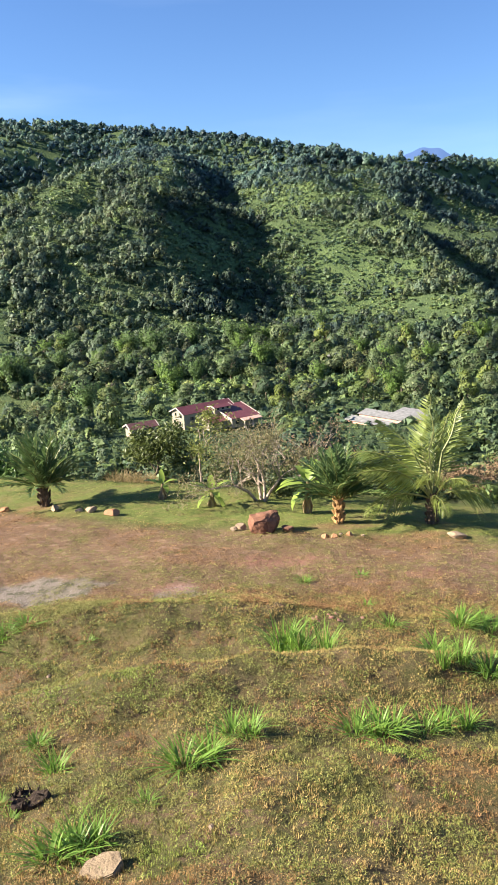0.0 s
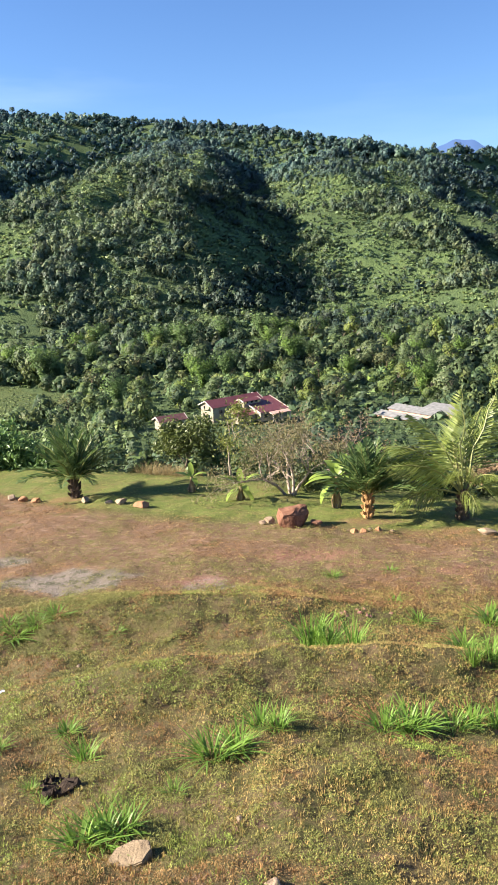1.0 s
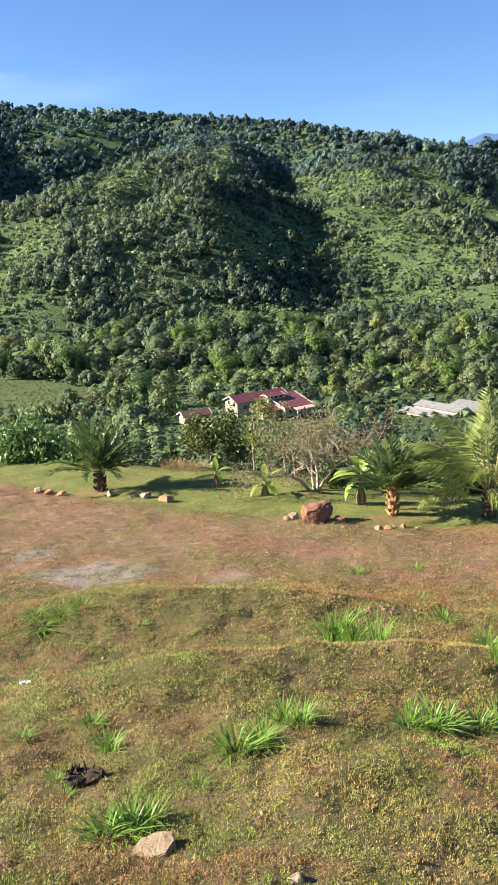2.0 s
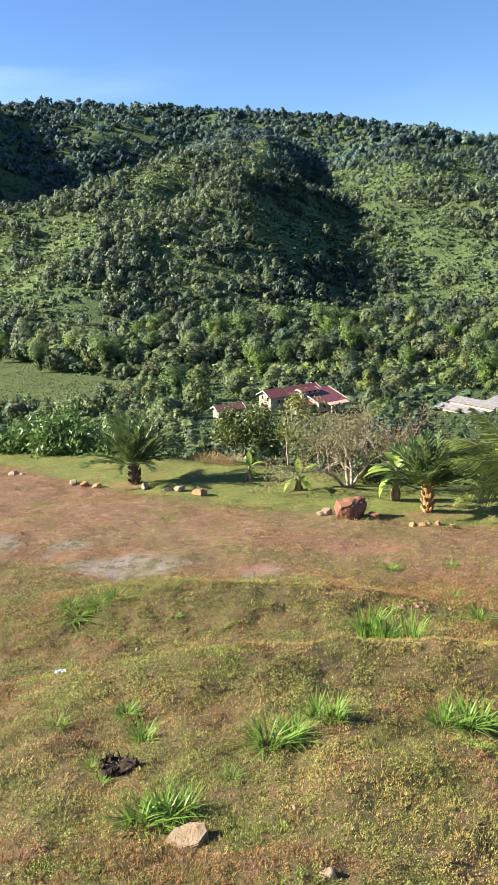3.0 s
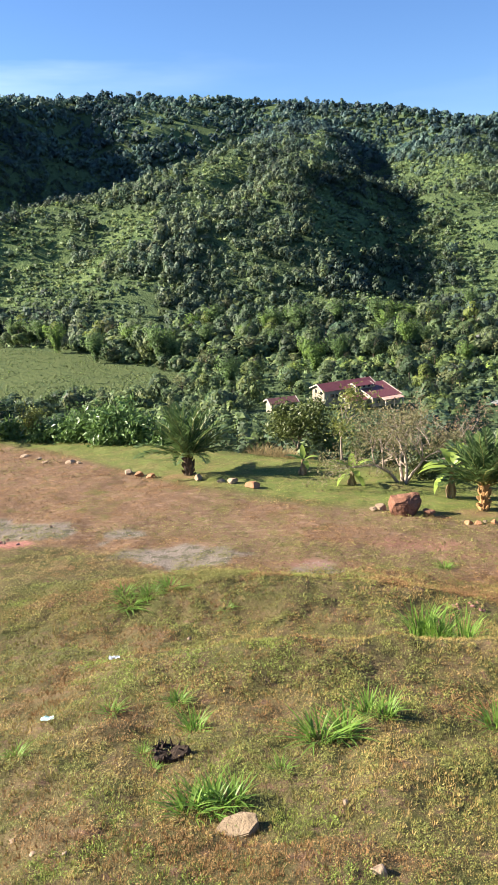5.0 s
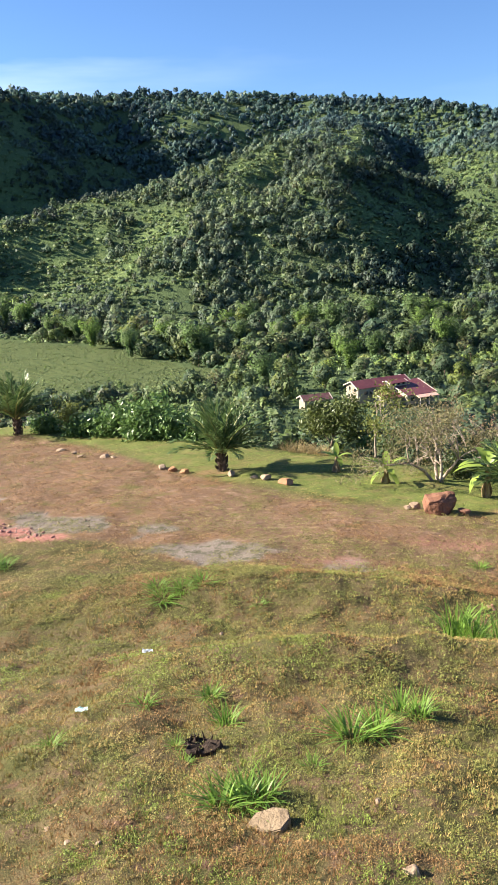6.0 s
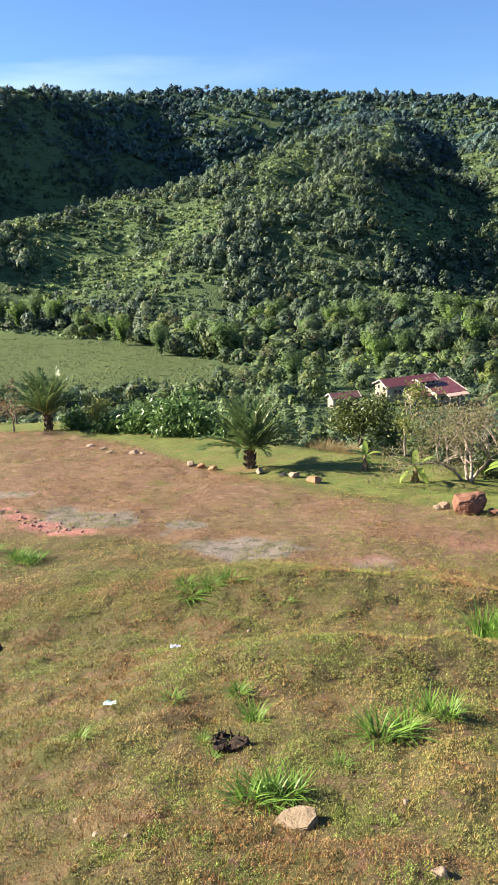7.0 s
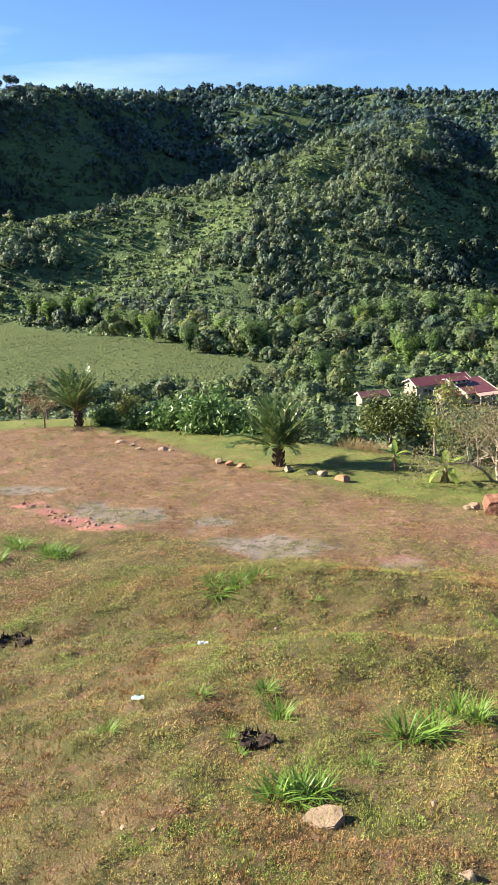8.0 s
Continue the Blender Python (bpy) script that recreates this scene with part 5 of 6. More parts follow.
# ---- trees and shrubs behind the lawn ----
def branch(bm, tips, p, d, length, r, level, g, spread, up):
    """Grows one limb and its forks into bm; collects the tips."""
    n = 4
    path, rad = [p.copy()], [r]
    for i in range(n):
        d = (d + Vector(g.normal(0, 0.16, 3)) + Vector((0, 0, up * 0.10))).normalized()
        p = p + d * length / n
        path.append(p.copy())
        rad.append(r * (1 - 0.5 * (i + 1) / n))
    tubes(bm, path, rad, 6 if level > 1 else 4)
    if level <= 0:
        tips += [path[-1], path[-2], path[2]]
        return
    if level == 1:
        tips += [path[-1], path[-2]]
    for i in range(int(g.integers(2, 4)) + (1 if level > 2 else 0)):
        k = int(g.integers(2, n + 1))
        a = Vector(g.normal(0, 1, 3))
        a = (a - d * a.dot(d)).normalized()
        nd = (d + a * spread * g.uniform(0.7, 1.3) + Vector((0, 0, up * 0.25))).normalized()
        branch(bm, tips, path[k], nd, length * g.uniform(0.58, 0.82), rad[k] * 0.72, level - 1, g, spread, up)


def leaf_tris(tips, per, spread, size, g, droop=0.0, flat=0.0):
    tips = np.array([tuple(t) for t in tips])
    c = np.repeat(tips, per, axis=0) + g.normal(0, spread, (len(tips) * per, 3)) * np.array([1, 1, 0.8])
    n = len(c)
    nrm = g.normal(0, 1, (n, 3)) + np.array([-0.3, -0.2, 0.8 + flat])
    nrm /= np.linalg.norm(nrm, axis=1)[:, None]
    u = np.cross(nrm, g.normal(0, 1, (n, 3)))
    u /= np.linalg.norm(u, axis=1)[:, None]
    w = np.cross(nrm, u)
    s = size * g.uniform(0.6, 1.3, n)[:, None]
    return np.stack([c - u * s, c - w * s * 0.42 + nrm * s * 0.08, c + u * s, c + w * s * 0.42 + nrm * s * 0.08], 1)


def grown_tree(name, at, height, levels, label, category, seed, mat, bark, stems=1, per=10, leaf=0.07, cloud=0.16, spread=0.75, up=0.4, r=0.08, tilt=0.2, group="", first=0.42, flat=0.0):
    ob = thing(name, at, label, category, group)
    g = np.random.default_rng(seed)
    bm, tips = bmesh.new(), []
    for i in range(stems):
        a = 2 * math.pi * i / stems + g.uniform(0, 1)
        d = Vector((math.cos(a) * tilt, math.sin(a) * tilt, 1)).normalized()
        branch(bm, tips, Vector((math.cos(a) * 0.05 * (stems > 1), math.sin(a) * 0.05 * (stems > 1), -0.1)), d, height * first, r, levels, g, spread, up)
    part("trunk", bm, bark, ob, smooth=True)
    if per:
        o = new("crown", quads("crown", leaf_tris(tips, per, cloud, leaf, g, flat=flat), mat))
        o.parent = ob
    return ob


def on_slope(az, d, up=0.0):
    x, y = d * math.sin(radians(az)), d * math.cos(radians(az))
    return (x, y, ground_at(x, y) + up)


M_LEAF_DARK = leaf_mat("dark_glossy_leaves", (0.06, 0.095, 0.025), (0.16, 0.18, 0.045), 0.2, 0.4, 3)
M_LEAF_MID = leaf_mat("mid_green_leaves", (0.09, 0.17, 0.045), (0.20, 0.31, 0.09), 0.28, 0.35, 3)
M_LEAF_YELLOW = leaf_mat("yellow_green_leaves", (0.16, 0.19, 0.04), (0.30, 0.32, 0.08), 0.3, 0.5, 3)
M_LEAF_OLIVE = leaf_mat("olive_grey_leaves", (0.15, 0.14, 0.06), (0.30, 0.26, 0.12), 0.3, 0.6, 3)
M_LEAF_RUST = leaf_mat("withered_leaves", (0.20, 0.13, 0.07), (0.36, 0.25, 0.14), 0.25, 0.7, 3)
M_STRAW = leaf_mat("dry_straw", (0.34, 0.26, 0.12), (0.52, 0.42, 0.22), 0.3, 0.7, 5)

grown_tree("leafy_tree", on_slope(-7.4, 25.6, -0.1), 2.5, 3, "dense broad-leaved tree with dark and yellowing leaves", "tree", 201, M_LEAF_DARK, M_BARK, per=60, leaf=0.075, cloud=0.2, r=0.05, first=0.46, spread=1.0)
grown_tree("slender_tree", on_slope(-3.85, 24.4, -0.1), 2.1, 3, "slender pale-stemmed tree with a light yellow-green crown", "tree", 202, M_LEAF_YELLOW, M_PALE_BARK, per=12, leaf=0.06, cloud=0.15, r=0.05, first=0.55, spread=0.6, up=0.5)
grown_tree("bare_tree", on_slope(0.9, 20.9, -0.05), 2.9, 4, "many-stemmed half-bare tree with pale twisting branches", "tree", 203, M_LEAF_OLIVE, M_PALE_BARK, stems=4, per=4, leaf=0.04, cloud=0.13, r=0.055, tilt=0.36, spread=0.95, up=0.22, first=0.40)
grown_tree("bare_tree", on_slope(3.4, 30, 0), 4.2, 4, "half-bare tree with thin reddish twigs", "tree", 204, M_LEAF_RUST, M_PALE_BARK, stems=3, per=2, leaf=0.05, cloud=0.15, r=0.07, tilt=0.3, spread=0.85, up=0.15)
for az, d, h, sd in ((-10.8, 44, 6.4, 205), (-13.4, 42, 5.6, 206), (-9.6, 50, 6.6, 207)):
    grown_tree("flat_topped_tree", on_slope(az, d), h, 3, "dark flat-topped tree with layered fine foliage", "tree", sd, M_LEAF_DARK, M_BARK, per=22, leaf=0.10, cloud=0.30, spread=1.15, up=0.02, r=0.11, first=0.38, flat=1.0, group="trees below the lawn")
grown_tree("small_tree", on_slope(-33.3, 35.5), 2.5, 3, "small thin tree with rusty and green leaves", "tree", 211, M_LEAF_RUST, M_BARK, per=6, leaf=0.06, cloud=0.16, r=0.05)
grown_tree("small_tree", on_slope(-27.2, 33.2), 1.9, 3, "small yellow-green tree by the fence", "tree", 212, M_LEAF_YELLOW, M_BARK, per=12, leaf=0.06, cloud=0.16, r=0.05)
for i, (az, d, h) in enumerate(((-24.8, 32.4, 1.2), (-23.6, 31.6, 0.9), (-22.4, 31.4, 1.9), (-21.0, 30.8, 2.1), (-20.0, 30.4, 1.5), (-18.7, 29.8, 1.1), (-26.2, 33.0, 1.0), (-17.3, 29.4, 0.9), (-21.8, 30.6, 1.2), (-28.6, 34.6, 0.9))):
    grown_tree("broad_leaved_shrub", on_slope(az, d, -0.1), h, 2, "bright green shrub with large rounded leaves", "shrub", 220 + i, M_LEAF_MID, M_BARK, stems=5, per=18, leaf=0.11, cloud=0.27, tilt=0.5, r=0.035, up=0.3, group="shrubs behind the lawn")
for i, (az, d, h, m, lab) in enumerate(((-1.5, 24.5, 1.3, M_LEAF_DARK, "low dark green bush below the lawn"), (2.6, 22.0, 1.0, M_LEAF_DARK, "low dark green bush below the lawn"),
                                  (5.8, 22.3, 1.3, M_LEAF_MID, "green bush behind the palms"), (8.6, 22.5, 1.2, M_LEAF_DARK, "low dark green bush below the lawn"),
                                  (11.3, 22.0, 1.2, M_LEAF_MID, "green bush behind the palms"), (15.8, 22.5, 1.3, M_LEAF_RUST, "withered bush with reddish-brown leaves"), (17.6, 23.0, 1.6, M_LEAF_RUST, "withered bush with reddish-brown leaves"),
                                  (4.3, 24.5, 1.7, M_LEAF_OLIVE, "olive-grey bush behind the palms"), (-5.2, 26.5, 1.4, M_LEAF_MID, "green bush behind the palms"), (14.2, 24.5, 1.5, M_LEAF_OLIVE, "olive-grey bush behind the palms"))):
    grown_tree("bush", on_slope(az, d, -0.1), h, 2, lab, "bush", 240 + i, m, M_BARK, stems=4, per=22, leaf=0.055, cloud=0.17, tilt=0.6, r=0.03, up=0.25, group="bushes along the terrace edge")


# ---- grass tufts ----
def tuft_mesh(n, height, spread, seed, mat, lean=0.6, width=0.012):
    g = np.random.default_rng(seed)
    vs, fs = [], []
    for i in range(n):
        a = g.uniform(0, 2 * math.pi)
        rr = spread * 0.35 * math.sqrt(g.uniform(0, 1))
        p = np.array([rr * math.cos(a), rr * math.sin(a), -0.02])
        b = a + g.normal(0, 0.5)
        out = np.array([math.cos(b), math.sin(b), 0])
        sid = np.array([-math.sin(b), math.cos(b), 0]) * width * g.uniform(0.6, 1.3)
        h = height * g.uniform(0.55, 1.15)
        ln = lean * g.uniform(0.2, 1.2)
        k0 = len(vs)
        for s, w in ((0, 1.0), (0.4, 0.95), (0.75, 0.7), (1.0, 0.0)):
            q = p + np.array([0, 0, 1]) * h * (s - 0.28 * ln * s * s) + out * h * ln * s * s
            vs += [tuple(q - sid * w), tuple(q + sid * w)]
        for j in range(3):
            fs.append((k0 + 2 * j, k0 + 2 * j + 1, k0 + 2 * j + 3, k0 + 2 * j + 2))
    me = bpy.data.meshes.new("grass_tuft")
    me.from_pydata(vs, [], fs)
    me.materials.append(mat)
    me.update()
    return me


TUFTS = [(0.38, 9.9, 0.85, 0.46), (0.62, 9.65, 0.68, 0.44), (0.96, 9.45, 0.58, 0.42), (-0.72, 6.25, 0.33, 0.42), (-0.50, 6.40, 0.30, 0.4), (-0.28, 6.85, 0.32, 0.35), (-0.10, 6.75, 0.28, 0.3),
         (-2.04, 6.5, 0.26, 0.30), (-1.62, 4.80, 0.26, 0.35), (-1.45, 4.86, 0.28, 0.35), (-1.30, 4.95, 0.26, 0.3), (1.02, 6.95, 0.32, 0.4), (1.25, 6.95, 0.30, 0.4), (1.42, 7.05, 0.30, 0.35), (1.78, 7.1, 0.30, 0.35),
         (1.98, 7.2, 0.3, 0.3), (2.62, 10.06, 0.35, 0.45), (2.35, 8.6, 0.45, 0.3), (2.62, 8.75, 0.40, 0.35), (3.3, 11.1, 0.36, 0.5), (3.75, 10.9, 0.3, 0.5), (2.95, 8.6, 0.42, 0.45), (2.3, 7.35, 0.35, 0.3),
         (-8.62, 12.75, 0.3, 0.5), (-9.6, 12.2, 0.3, 0.4), (-2.35, 7.0, 0.16, 0.25), (-3.0, 6.7, 0.15, 0.25), (-2.2, 5.62, 0.07, 0.16), (-2.36, 5.84, 0.12, 0.16), (-8.6, 12.75, 0.22, 0.5), (-9.9, 13.2, 0.25, 0.6), (-4.3, 10.9, 0.2, 0.5), (-1.0, 5.6, 0.14, 0.2), (-3.6, 5.7, 0.15, 0.2),
         (0.99, 13.78, 0.16, 0.3), (2.14, 14.0, 0.14, 0.3), (2.18, 11.21, 0.24, 0.35), (3.63, 11.17, 0.26, 0.4), (1.93, 12.03, 0.14, 0.3), (-8.4, 12.79, 0.26, 0.4), (-8.9, 12.9, 0.26, 0.4), (-9.64, 13.02, 0.26, 0.5),
         (-3.72, 11.32, 0.2, 0.4), (-4.0, 11.1, 0.22, 0.4), (-4.5, 11.2, 0.2, 0.4), (-2.61, 10.73, 0.12, 0.25)]


def build_tufts():
    meshes = [tuft_mesh(n, 1.0, 1.0, 300 + i, M_TUFT, 1.0, 0.026) for i, n in enumerate((60, 72, 52))]
    g = np.random.default_rng(31)
    for i, (x, y, h, w) in enumerate(TUFTS):
        ob = new("grass_tuft", meshes[i % 3])
        ob.matrix_basis = pose(*on_land(x, y, -0.02), 0, 0, g.uniform(0, 360)) @ Matrix.Diagonal((w * 0.9, w * 0.9, h * 0.85, 1))
        tagged(ob, "bright green tuft of long grass blades", "grass tuft", "grass tufts on the bank")
    straw = tuft_mesh(110, 1.0, 1.6, 330, M_STRAW, 1.3, 0.014)
    for az, d, h in ((-9.9, 25.8, 0.5), (-10.6, 26.2, 0.4), (-8.6, 25.3, 0.4), (-8.0, 25.0, 0.45), (-7.4, 25.0, 0.35), (-9.2, 25.6, 0.4), (-5.9, 24.6, 0.35)):
        ob = new("dry_grass_clump", straw)
        ob.matrix_basis = pose(*on_slope(az, d, -0.03), 0, 0, d * 77) @ Matrix.Diagonal((h, h, h, 1))
        tagged(ob, "pale straw-coloured clump of dry grass", "dry grass", "dry grass at the lawn edge")


build_tufts()


# ---- short growth of the bank: grass and weeds ----
def clump_template(n, seed, flat):
    """Blades or small leaves standing out of one point, one unit high."""
    g = np.random.default_rng(seed)
    a = g.uniform(0, 2 * np.pi, n)
    out = np.c_[np.cos(a), np.sin(a), np.zeros(n)]
    base = out * g.uniform(0, 0.5, n)[:, None]
    tip = base + out * (g.uniform(0.15, 0.9, n) * (0.6 + flat))[:, None] + np.c_[np.zeros((n, 2)), g.uniform(0.35, 1.0, n)]
    sid = np.c_[-np.sin(a), np.cos(a), np.zeros(n)] * g.uniform(0.04, 0.075, n)[:, None] * (1 + 2.2 * flat)
    if flat > 0:
        # a small cushion of leaves
        base = out * np.sqrt(g.uniform(0, 1, n))[:, None] * 1.1
        base[:, 2] = g.uniform(0.35, 1.0, n) * np.sqrt(np.clip(1.3 - (base[:, :2] ** 2).sum(1), 0.05, 2)) * 1.1
        b = g.uniform(0, 2 * np.pi, n)
        ln = g.uniform(0.28, 0.5, n)[:, None]
        tip = base + np.c_[np.cos(b), np.sin(b), g.uniform(-0.3, 0.9, n)] * ln
        sid = np.c_[-np.sin(b), np.cos(b), g.uniform(-0.5, 0.5, n)] * ln * 0.30
    return np.stack([base - sid, base + sid, tip], 1)


def scatter_clumps(name, x, y, size, tint, n_leaf, flat, seed, label, mat):
    g = np.random.default_rng(seed)
    z = land(x, y)
    out, tn = [], []
    pick = g.integers(0, 6, len(x))
    for i in range(6):
        sel = np.where(pick == i)[0]
        T = clump_template(n_leaf, seed * 7 + i, flat).reshape(1, -1, 3)
        a = g.uniform(0, 2 * np.pi, len(sel))
        ca, sa, sz = np.cos(a)[:, None], np.sin(a)[:, None], size[sel][:, None]
        X = (T[..., 0] * ca - T[..., 1] * sa) * sz + x[sel][:, None]
        Y = (T[..., 0] * sa + T[..., 1] * ca) * sz + y[sel][:, None]
        Z = T[..., 2] * sz + z[sel][:, None] - 0.006
        out.append(np.stack([X, Y, Z], -1).reshape(-1, 3, 3))
        tn.append(np.repeat(tint[sel], n_leaf, axis=0))
    me = tris(name, np.concatenate(out), mat, np.concatenate(tn))
    return tagged(new(name, me), label, "grass", kind="stuff")


def bank_points(n, d0, d1, g, power=1.0):
    az = np.radians(g.uniform(-49 if d0 < 5 else -40, 24 if d0 < 5 else 21, n))
    d = d0 + (d1 - d0) * g.uniform(0, 1, n) ** power
    return d * np.sin(az), d * np.cos(az)


def in_gravel(x, y):
    hit = np.zeros(len(x), bool)
    for gx, gy, sx, sy, rot in GRAVEL:
        u, w = (x - gx) * math.cos(rot) + (y - gy) * math.sin(rot), -(x - gx) * math.sin(rot) + (y - gy) * math.cos(rot)
        hit |= np.sqrt((u / sx) ** 2 + (w / sy) ** 2) + (fbm(x, y, 0.7, 77, 4) - 0.5) * 2.2 < 1.0
    return hit


def near_red(x, y):
    hit = np.zeros(len(x), bool)
    for gx, gy, sx, sy in RED_SOIL[:4]:
        hit |= ((x - gx) / sx) ** 2 + ((y - gy) / sy) ** 2 < 0.9
    return hit


def build_bank():
    g = np.random.default_rng(17)
    olive, green, fresh, straw, rust = np.array([0.62, 0.76, 0.46]), np.array([0.48, 0.62, 0.38]), np.array([0.56, 0.90, 0.40]), np.array([0.84, 0.82, 0.64]), np.array([0.64, 0.50, 0.44])

    def mixed(x, y, n, shift=0.0):
        # greener at left, paler at right, partly for brighter grass facing the sun
        q = fbm(x, y, 1.0, 81, 4) + g.normal(0, 0.07, n) + shift + 0.05 + 0.05 * np.clip((x + 2.0) / 4.0, -1, 1)
        t = np.where((q > 0.58)[:, None], straw, np.where((q > 0.47)[:, None], olive, green))
        r = fbm(x, y, 0.7, 83, 3) + g.normal(0, 0.06, n)
        t = np.where((r > 0.60)[:, None], rust, t)
        t = np.where((fbm(x, y, 0.8, 89, 3) + g.normal(0, 0.05, n) > 0.72)[:, None], fresh, t)
        return t * g.uniform(0.7, 1.2, (n, 1))

    cover = lambda x, y: sstep(fbm(x, y, 0.45, 87, 3), 0.36, 0.50)
    # upright thin grass
    x, y = bank_points(38000, 3.4, 13.2, g, 1.05)
    keep = g.uniform(0, 1, len(x)) < 0.5 + 0.5 * sstep(fbm(x, y, 0.7, 85, 3), 0.38, 0.56)
    x, y = x[keep], y[keep]
    scatter_clumps("short_grass", x, y, g.uniform(0.03, 0.07, len(x)) * (0.75 + 0.03 * np.hypot(x, y)), mixed(x, y, len(x), 0.0) * 0.85, 8, 0.0, 5, "short dry green and straw-coloured grass on the bank", M_GRASS)
    # fine short turf between
    x, y = bank_points(18000, 3.4, 12.8, g, 1.0)
    scatter_clumps("turf", x, y, g.uniform(0.016, 0.036, len(x)) * (0.7 + 0.05 * np.hypot(x, y)), mixed(x, y, len(x), 0.0) * 0.9, 5, 0.12, 8, "fine short turf of the bank", M_GRASS)
    # low weeds with small leaves, all over the bank
    x, y = bank_points(54000, 3.4, 13.6, g, 1.1)
    keep = g.uniform(0, 1, len(x)) < 0.55 + 0.45 * cover(x, y)
    x, y = x[keep], y[keep]
    # near faces of the swells: greener weeds, darkened to stand for shade too
    face = np.exp(-((y - 10.9) / 0.7) ** 2) * np.exp(-((x + 1.5) / 3.4) ** 2) + np.exp(-((y - 7.9 - 0.12 * x) / 0.6) ** 2) * sstep(x, -4, -1)
    t = mixed(x, y, len(x), -0.13) * np.array([0.76, 0.86, 0.76])
    t = np.where((g.uniform(0, 1, len(x)) < 0.7 * face)[:, None], np.array([0.38, 0.56, 0.30]) * g.uniform(0.6, 1.3, (len(x), 1)), t)
    scatter_clumps("low_weeds", x, y, g.uniform(0.022, 0.042, len(x)) * (0.62 + 0.055 * np.hypot(x, y)) * (1 + 0.4 * face) * (0.55 + 0.65 * sstep(fbm(x, y, 0.22, 99, 2), 0.38, 0.66)) * 1.08, t, 8, 1.0, 6, "low olive and green weeds creeping over the bank", M_GRASS)
    # rusty weeds and thin grass of the dry flat, and the lawn behind it
    x, y = bank_points(120000, 11.8, 37, g, 1.4)
    d, az = np.hypot(x, y), np.degrees(np.arctan2(x, y))
    e = terrace_edge(az)
    lawn = d > e - lawn_width(az) + (fbm(x, y, 2.0, 91, 3) - 0.5) * 3
    keep = (d < e + 1.0) & (g.uniform(0, 1, len(x)) < np.where(lawn, 0.7, 0.6 + 0.4 * sstep(fbm(x, y, 1.1, 93, 4), 0.40, 0.58)))
    keep &= ~near_red(x, y)
    keep &= ~in_gravel(x, y) | (fbm(x, y, 0.45, 97, 2) + g.normal(0, 0.05, len(x)) > 0.47)
    x, y, lawn = x[keep], y[keep], lawn[keep]
    q = (fbm(x, y, 1.6, 95, 4) + g.normal(0, 0.05, len(x)))[:, None]
    t = np.where(lawn[:, None], np.where(q > 0.56, olive * 0.85, np.array([0.47, 0.68, 0.34])), np.where(q > 0.47, rust * 0.9, np.where(q > 0.43, straw * 0.75, np.where(q > 0.36, olive * 0.8, green)))) * np.where(g.uniform(0, 1, (len(x), 1)) < np.where(lawn, 0.15, 0.42)[:, None], 0.38, 1.0) * g.uniform(0.7, 1.25, (len(x), 1))
    bank = np.hypot(x, y) < flat_start(np.degrees(np.arctan2(x, y))) + (fbm(x, y, 1.0, 79, 3) - 0.5) * 1.6
    t = np.where((bank & ~lawn)[:, None], mixed(x, y, len(x), -0.04) * 0.85, t)
    t = np.where(in_gravel(x, y)[:, None], np.array([0.42, 0.56, 0.34]) * g.uniform(0.6, 1.2, (len(x), 1)), t)
    scatter_clumps("terrace_grass", x, y, g.uniform(0.04, 0.10, len(x)) * np.interp(np.hypot(x, y), [12, 30], [0.7, 1.2]) * np.where(lawn, 0.72, 1.0), t, 5, 0.2, 7, "thin rusty grass and green lawn of the terrace", M_GRASS)
    # loose gravel of the bare patches
    x, y = bank_points(60000, 12, 20, g, 1.0)
    k = in_gravel(x, y)
    x, y = x[k][:1800], y[k][:1800]
    n = len(x)
    c = np.array([[1, 0, 0], [0, 1, 0], [-1, 0, 0], [0, -1, 0], [0, 0, 0.8]], float)
    f = np.array([[0, 1, 4], [1, 2, 4], [2, 3, 4], [3, 0, 4]])
    a, s = g.uniform(0, 6.28, n), g.uniform(0.006, 0.024, n)
    V = c[None] * (s[:, None, None] * g.uniform(0.6, 1.3, (n, 5, 3)))
    X = V[..., 0] * np.cos(a)[:, None] - V[..., 1] * np.sin(a)[:, None] + x[:, None]
    Y = V[..., 0] * np.sin(a)[:, None] + V[..., 1] * np.cos(a)[:, None] + y[:, None]
    P = np.stack([X, Y, V[..., 2] + land(x, y)[:, None]], -1)[:, f].reshape(-1, 3, 3)
    tagged(new("gravel", tris("gravel", P, M_GRAVEL)), "loose grey-brown gravel on bare patches of the terrace", "gravel", kind="stuff")


M_GRAVEL = foliage_mat("loose_gravel", (0.19, 0.155, 0.125), (0.25, 0.21, 0.17), (0.32, 0.275, 0.23), 0.0, attr=False, rough=0.9)
build_bank()


# ---- fence, stump and litter ----
def build_fence():
    ob = thing("fence", on_slope(-30, 33.5), "thin wire fence on weathered wooden posts", "fence")
    inv = ob.matrix_basis.inverted()
    tops = []
    for az in (-35.0, -33.0, -31.0, -28.9, -26.9, -24.9):
        x, y, z = on_slope(az, terrace_edge(az) + 0.5)
        bm = bmesh.new()
        tubes(bm, [inv @ Vector((x, y, z - 0.2)), inv @ Vector((x + 0.02, y, z + 0.35)), inv @ Vector((x + 0.01, y, z + 0.72))], [0.055, 0.05, 0.045], 7)
        part("post", bm, M_POST, ob)
        tops.append((x, y, z))
    for h in (0.25, 0.5, 0.66):
        bm = bmesh.new()
        tubes(bm, [inv @ Vector((x, y, z + h)) for x, y, z in tops], [0.006] * len(tops), 4)
        part("wire", bm, M_POST, ob, "thin rusty wire")


build_fence()


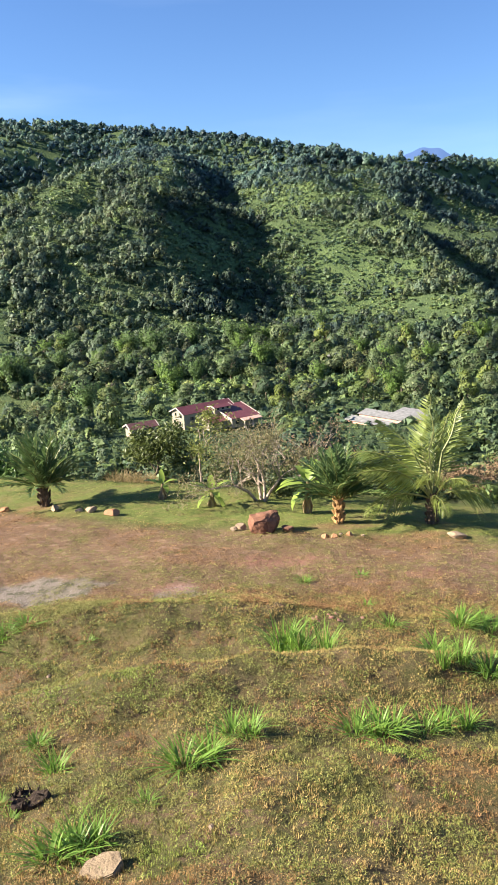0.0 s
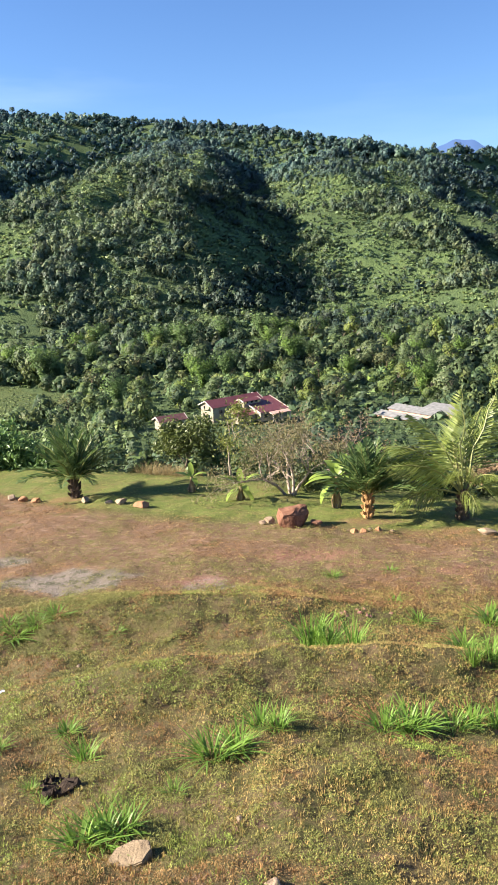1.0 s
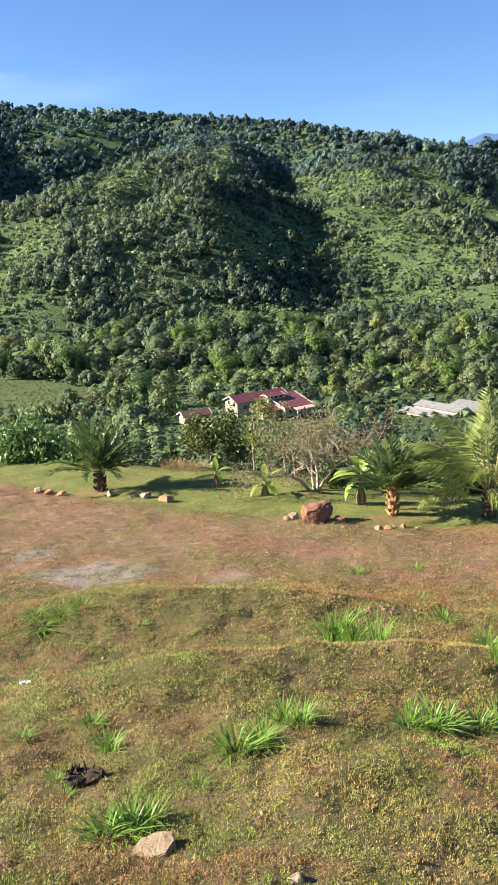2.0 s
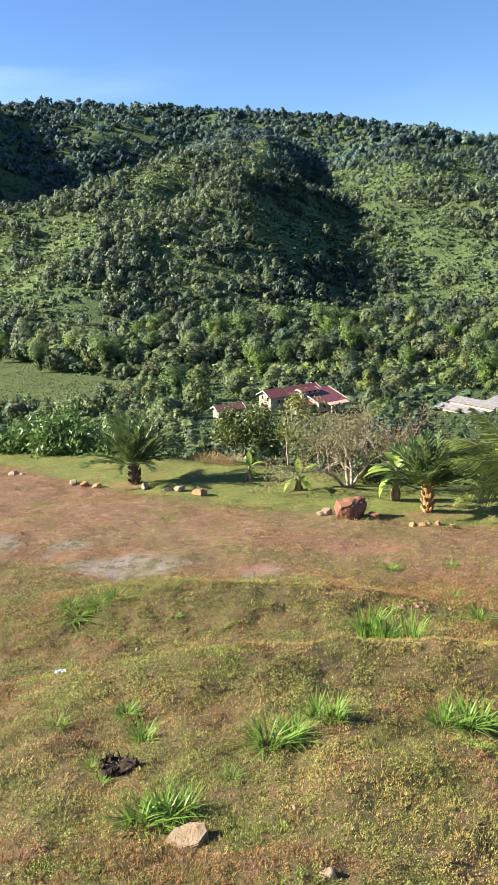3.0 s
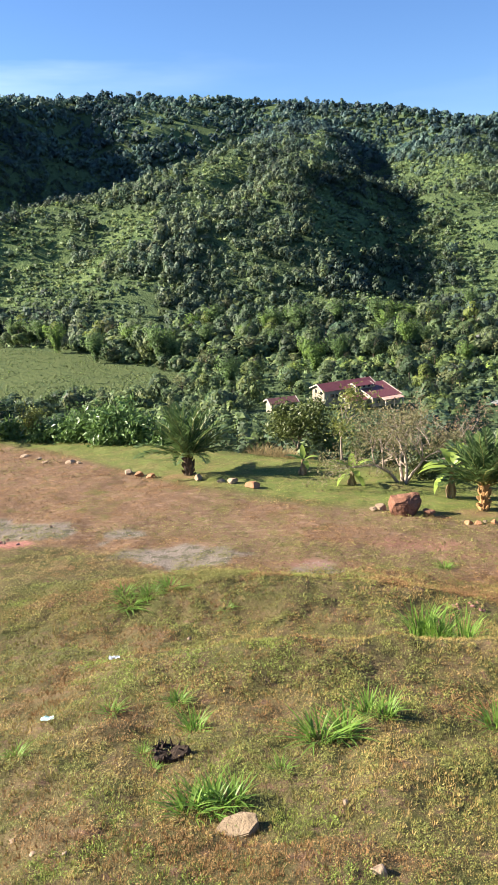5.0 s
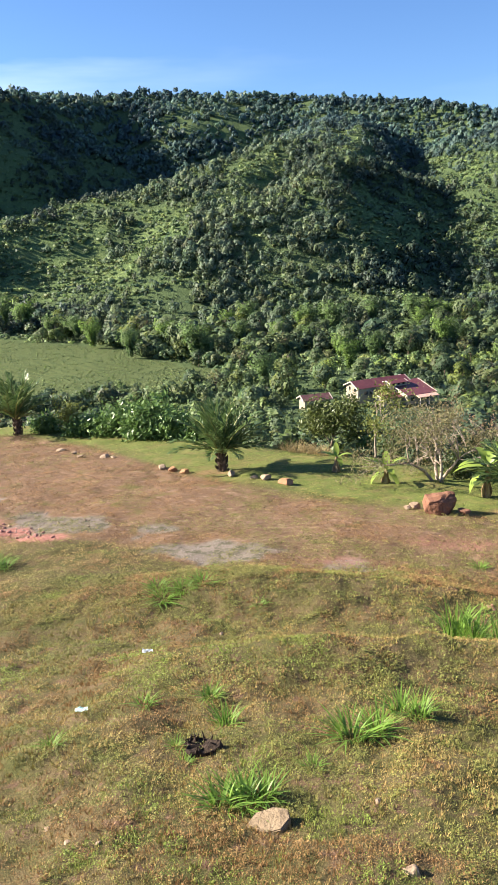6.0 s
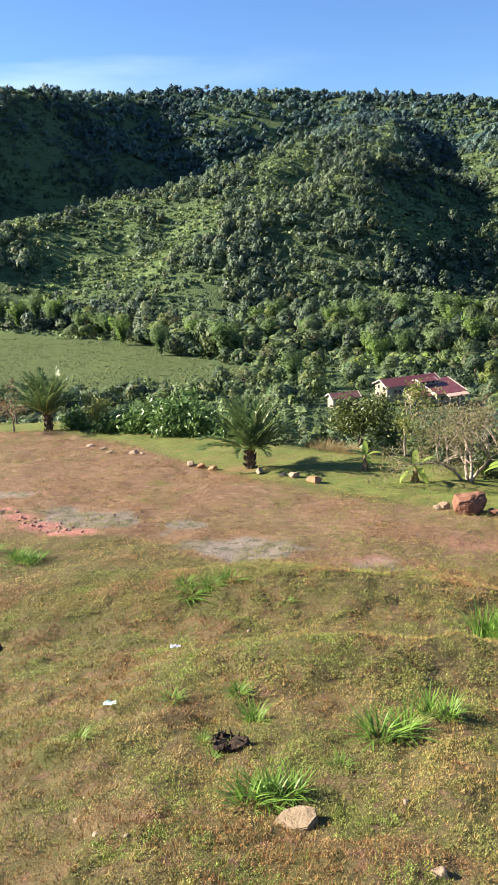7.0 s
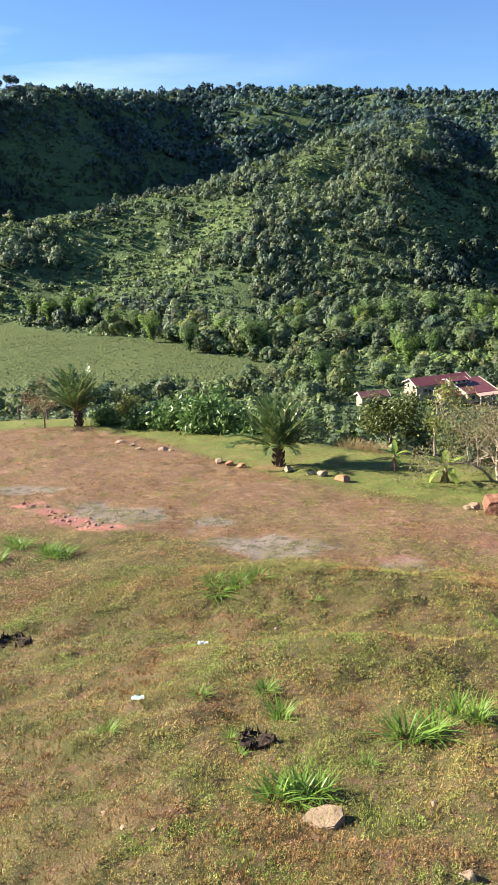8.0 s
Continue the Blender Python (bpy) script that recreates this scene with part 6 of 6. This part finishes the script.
def build_stump(at, s, seed, label):
    """A low burnt stump: a ragged hollow shell of splinters round a dark pit, with a lying root."""
    g = np.random.default_rng(seed)
    bm = bmesh.new()
    n = 16
    rings = []
    for r, z in ((0.20, -0.06), (0.175, 0.04), (0.16, 1.0), (0.12, 0.8), (0.04, 0.6)):
        ring = []
        for i in range(n):
            a = 2 * math.pi * i / n
            k = 1 + 0.16 * math.sin(3 * a + seed) + 0.1 * math.sin(5 * a)
            h = z if z < 0.5 else z * (0.05 + 0.03 * math.sin(2 * a + 0.6) + 0.04 * noise.noise((i * 1.7, seed, 0.3)))
            ring.append(bm.verts.new((1.15 * r * k * math.cos(a), 0.8 * r * k * math.sin(a), h + g.normal(0, 0.006))))
        rings.append(ring)
    for p, q in zip(rings, rings[1:]):
        for i in range(n):
            bm.faces.new((p[i], p[(i + 1) % n], q[(i + 1) % n], q[i]))
    bm.faces.new(rings[-1])
    tubes(bm, [(0.12, 0.02, 0.0), (0.26, 0.0, 0.0), (0.34, 0.03, -0.02)], [0.03, 0.02, 0.01], 6)
    for i in range(12):
        a = g.uniform(0, 6.28)
        p = Vector((0.17 * math.cos(a), 0.12 * math.sin(a), 0.0))
        tubes(bm, [p, p + Vector((g.normal(0, 0.015), g.normal(0, 0.015), 0.06)), p + Vector((g.normal(0, 0.03), g.normal(0, 0.03), g.uniform(0.08, 0.14)))], [0.022, 0.014, 0.003], 5)
    ob = part("tree_stump", bm, M_DEADWOOD, None)
    ob.matrix_basis = pose(*at, 0, 0, 0) @ Matrix.Diagonal((s, s, s, 1))
    tagged(ob, label, "tree stump")


build_stump(on_land(-2.10, 5.84, 0.0), 0.85, 1, "charred black tree stump in the short grass")
build_stump(on_land(-6.9, 8.8, -0.04), 1.3, 2, "dark old stump with dry sticks")


def litter(at, size, mat, seed, label, flat=0.35):
    """A crumpled sheet: a small grid, folded and dented."""
    g = np.random.default_rng(seed)
    bm = bmesh.new()
    bmesh.ops.create_grid(bm, x_segments=9, y_segments=5, size=1.0)
    for v in bm.verts:
        q = v.co.copy()
        z = abs(noise.noise(q * 1.6 + Vector((seed * 7, 0, 0)))) * flat + 0.08 * noise.noise(q * 4)
        v.co = Vector((q.x * size * (1 - 0.15 * abs(q.y)), q.y * size * 0.45, z * size))
    bmesh.ops.solidify(bm, geom=bm.faces[:], thickness=0.003)
    ob = part("litter", bm, mat, None)
    ob.matrix_basis = pose(*at, 0, 0, 20)
    tagged(ob, label, "litter")


litter(on_land(-3.56, 8.25, 0.05), 0.075, M_LITTER, 1, "crumpled white scrap lying on the grass", 0.7)
litter(on_land(-3.71, 6.6, 0.035), 0.075, M_LITTER_G, 2, "pale green plastic scrap lying on the grass")
for i, (x, y, s) in enumerate(((-2.6, 4.1, 0.035), (-2.35, 4.1, 0.03), (-0.4, 5.0, 0.04), (-3.0, 9.8, 0.05), (-2.9, 4.35, 0.04))):
    rock("stone", on_land(x, y, 0.005), (s, s * 0.8, s * 0.6), M_TANROCK, 110 + i, "small pale pebble lying in the grass", "pebbles in the grass", 33 * i, sub=2)
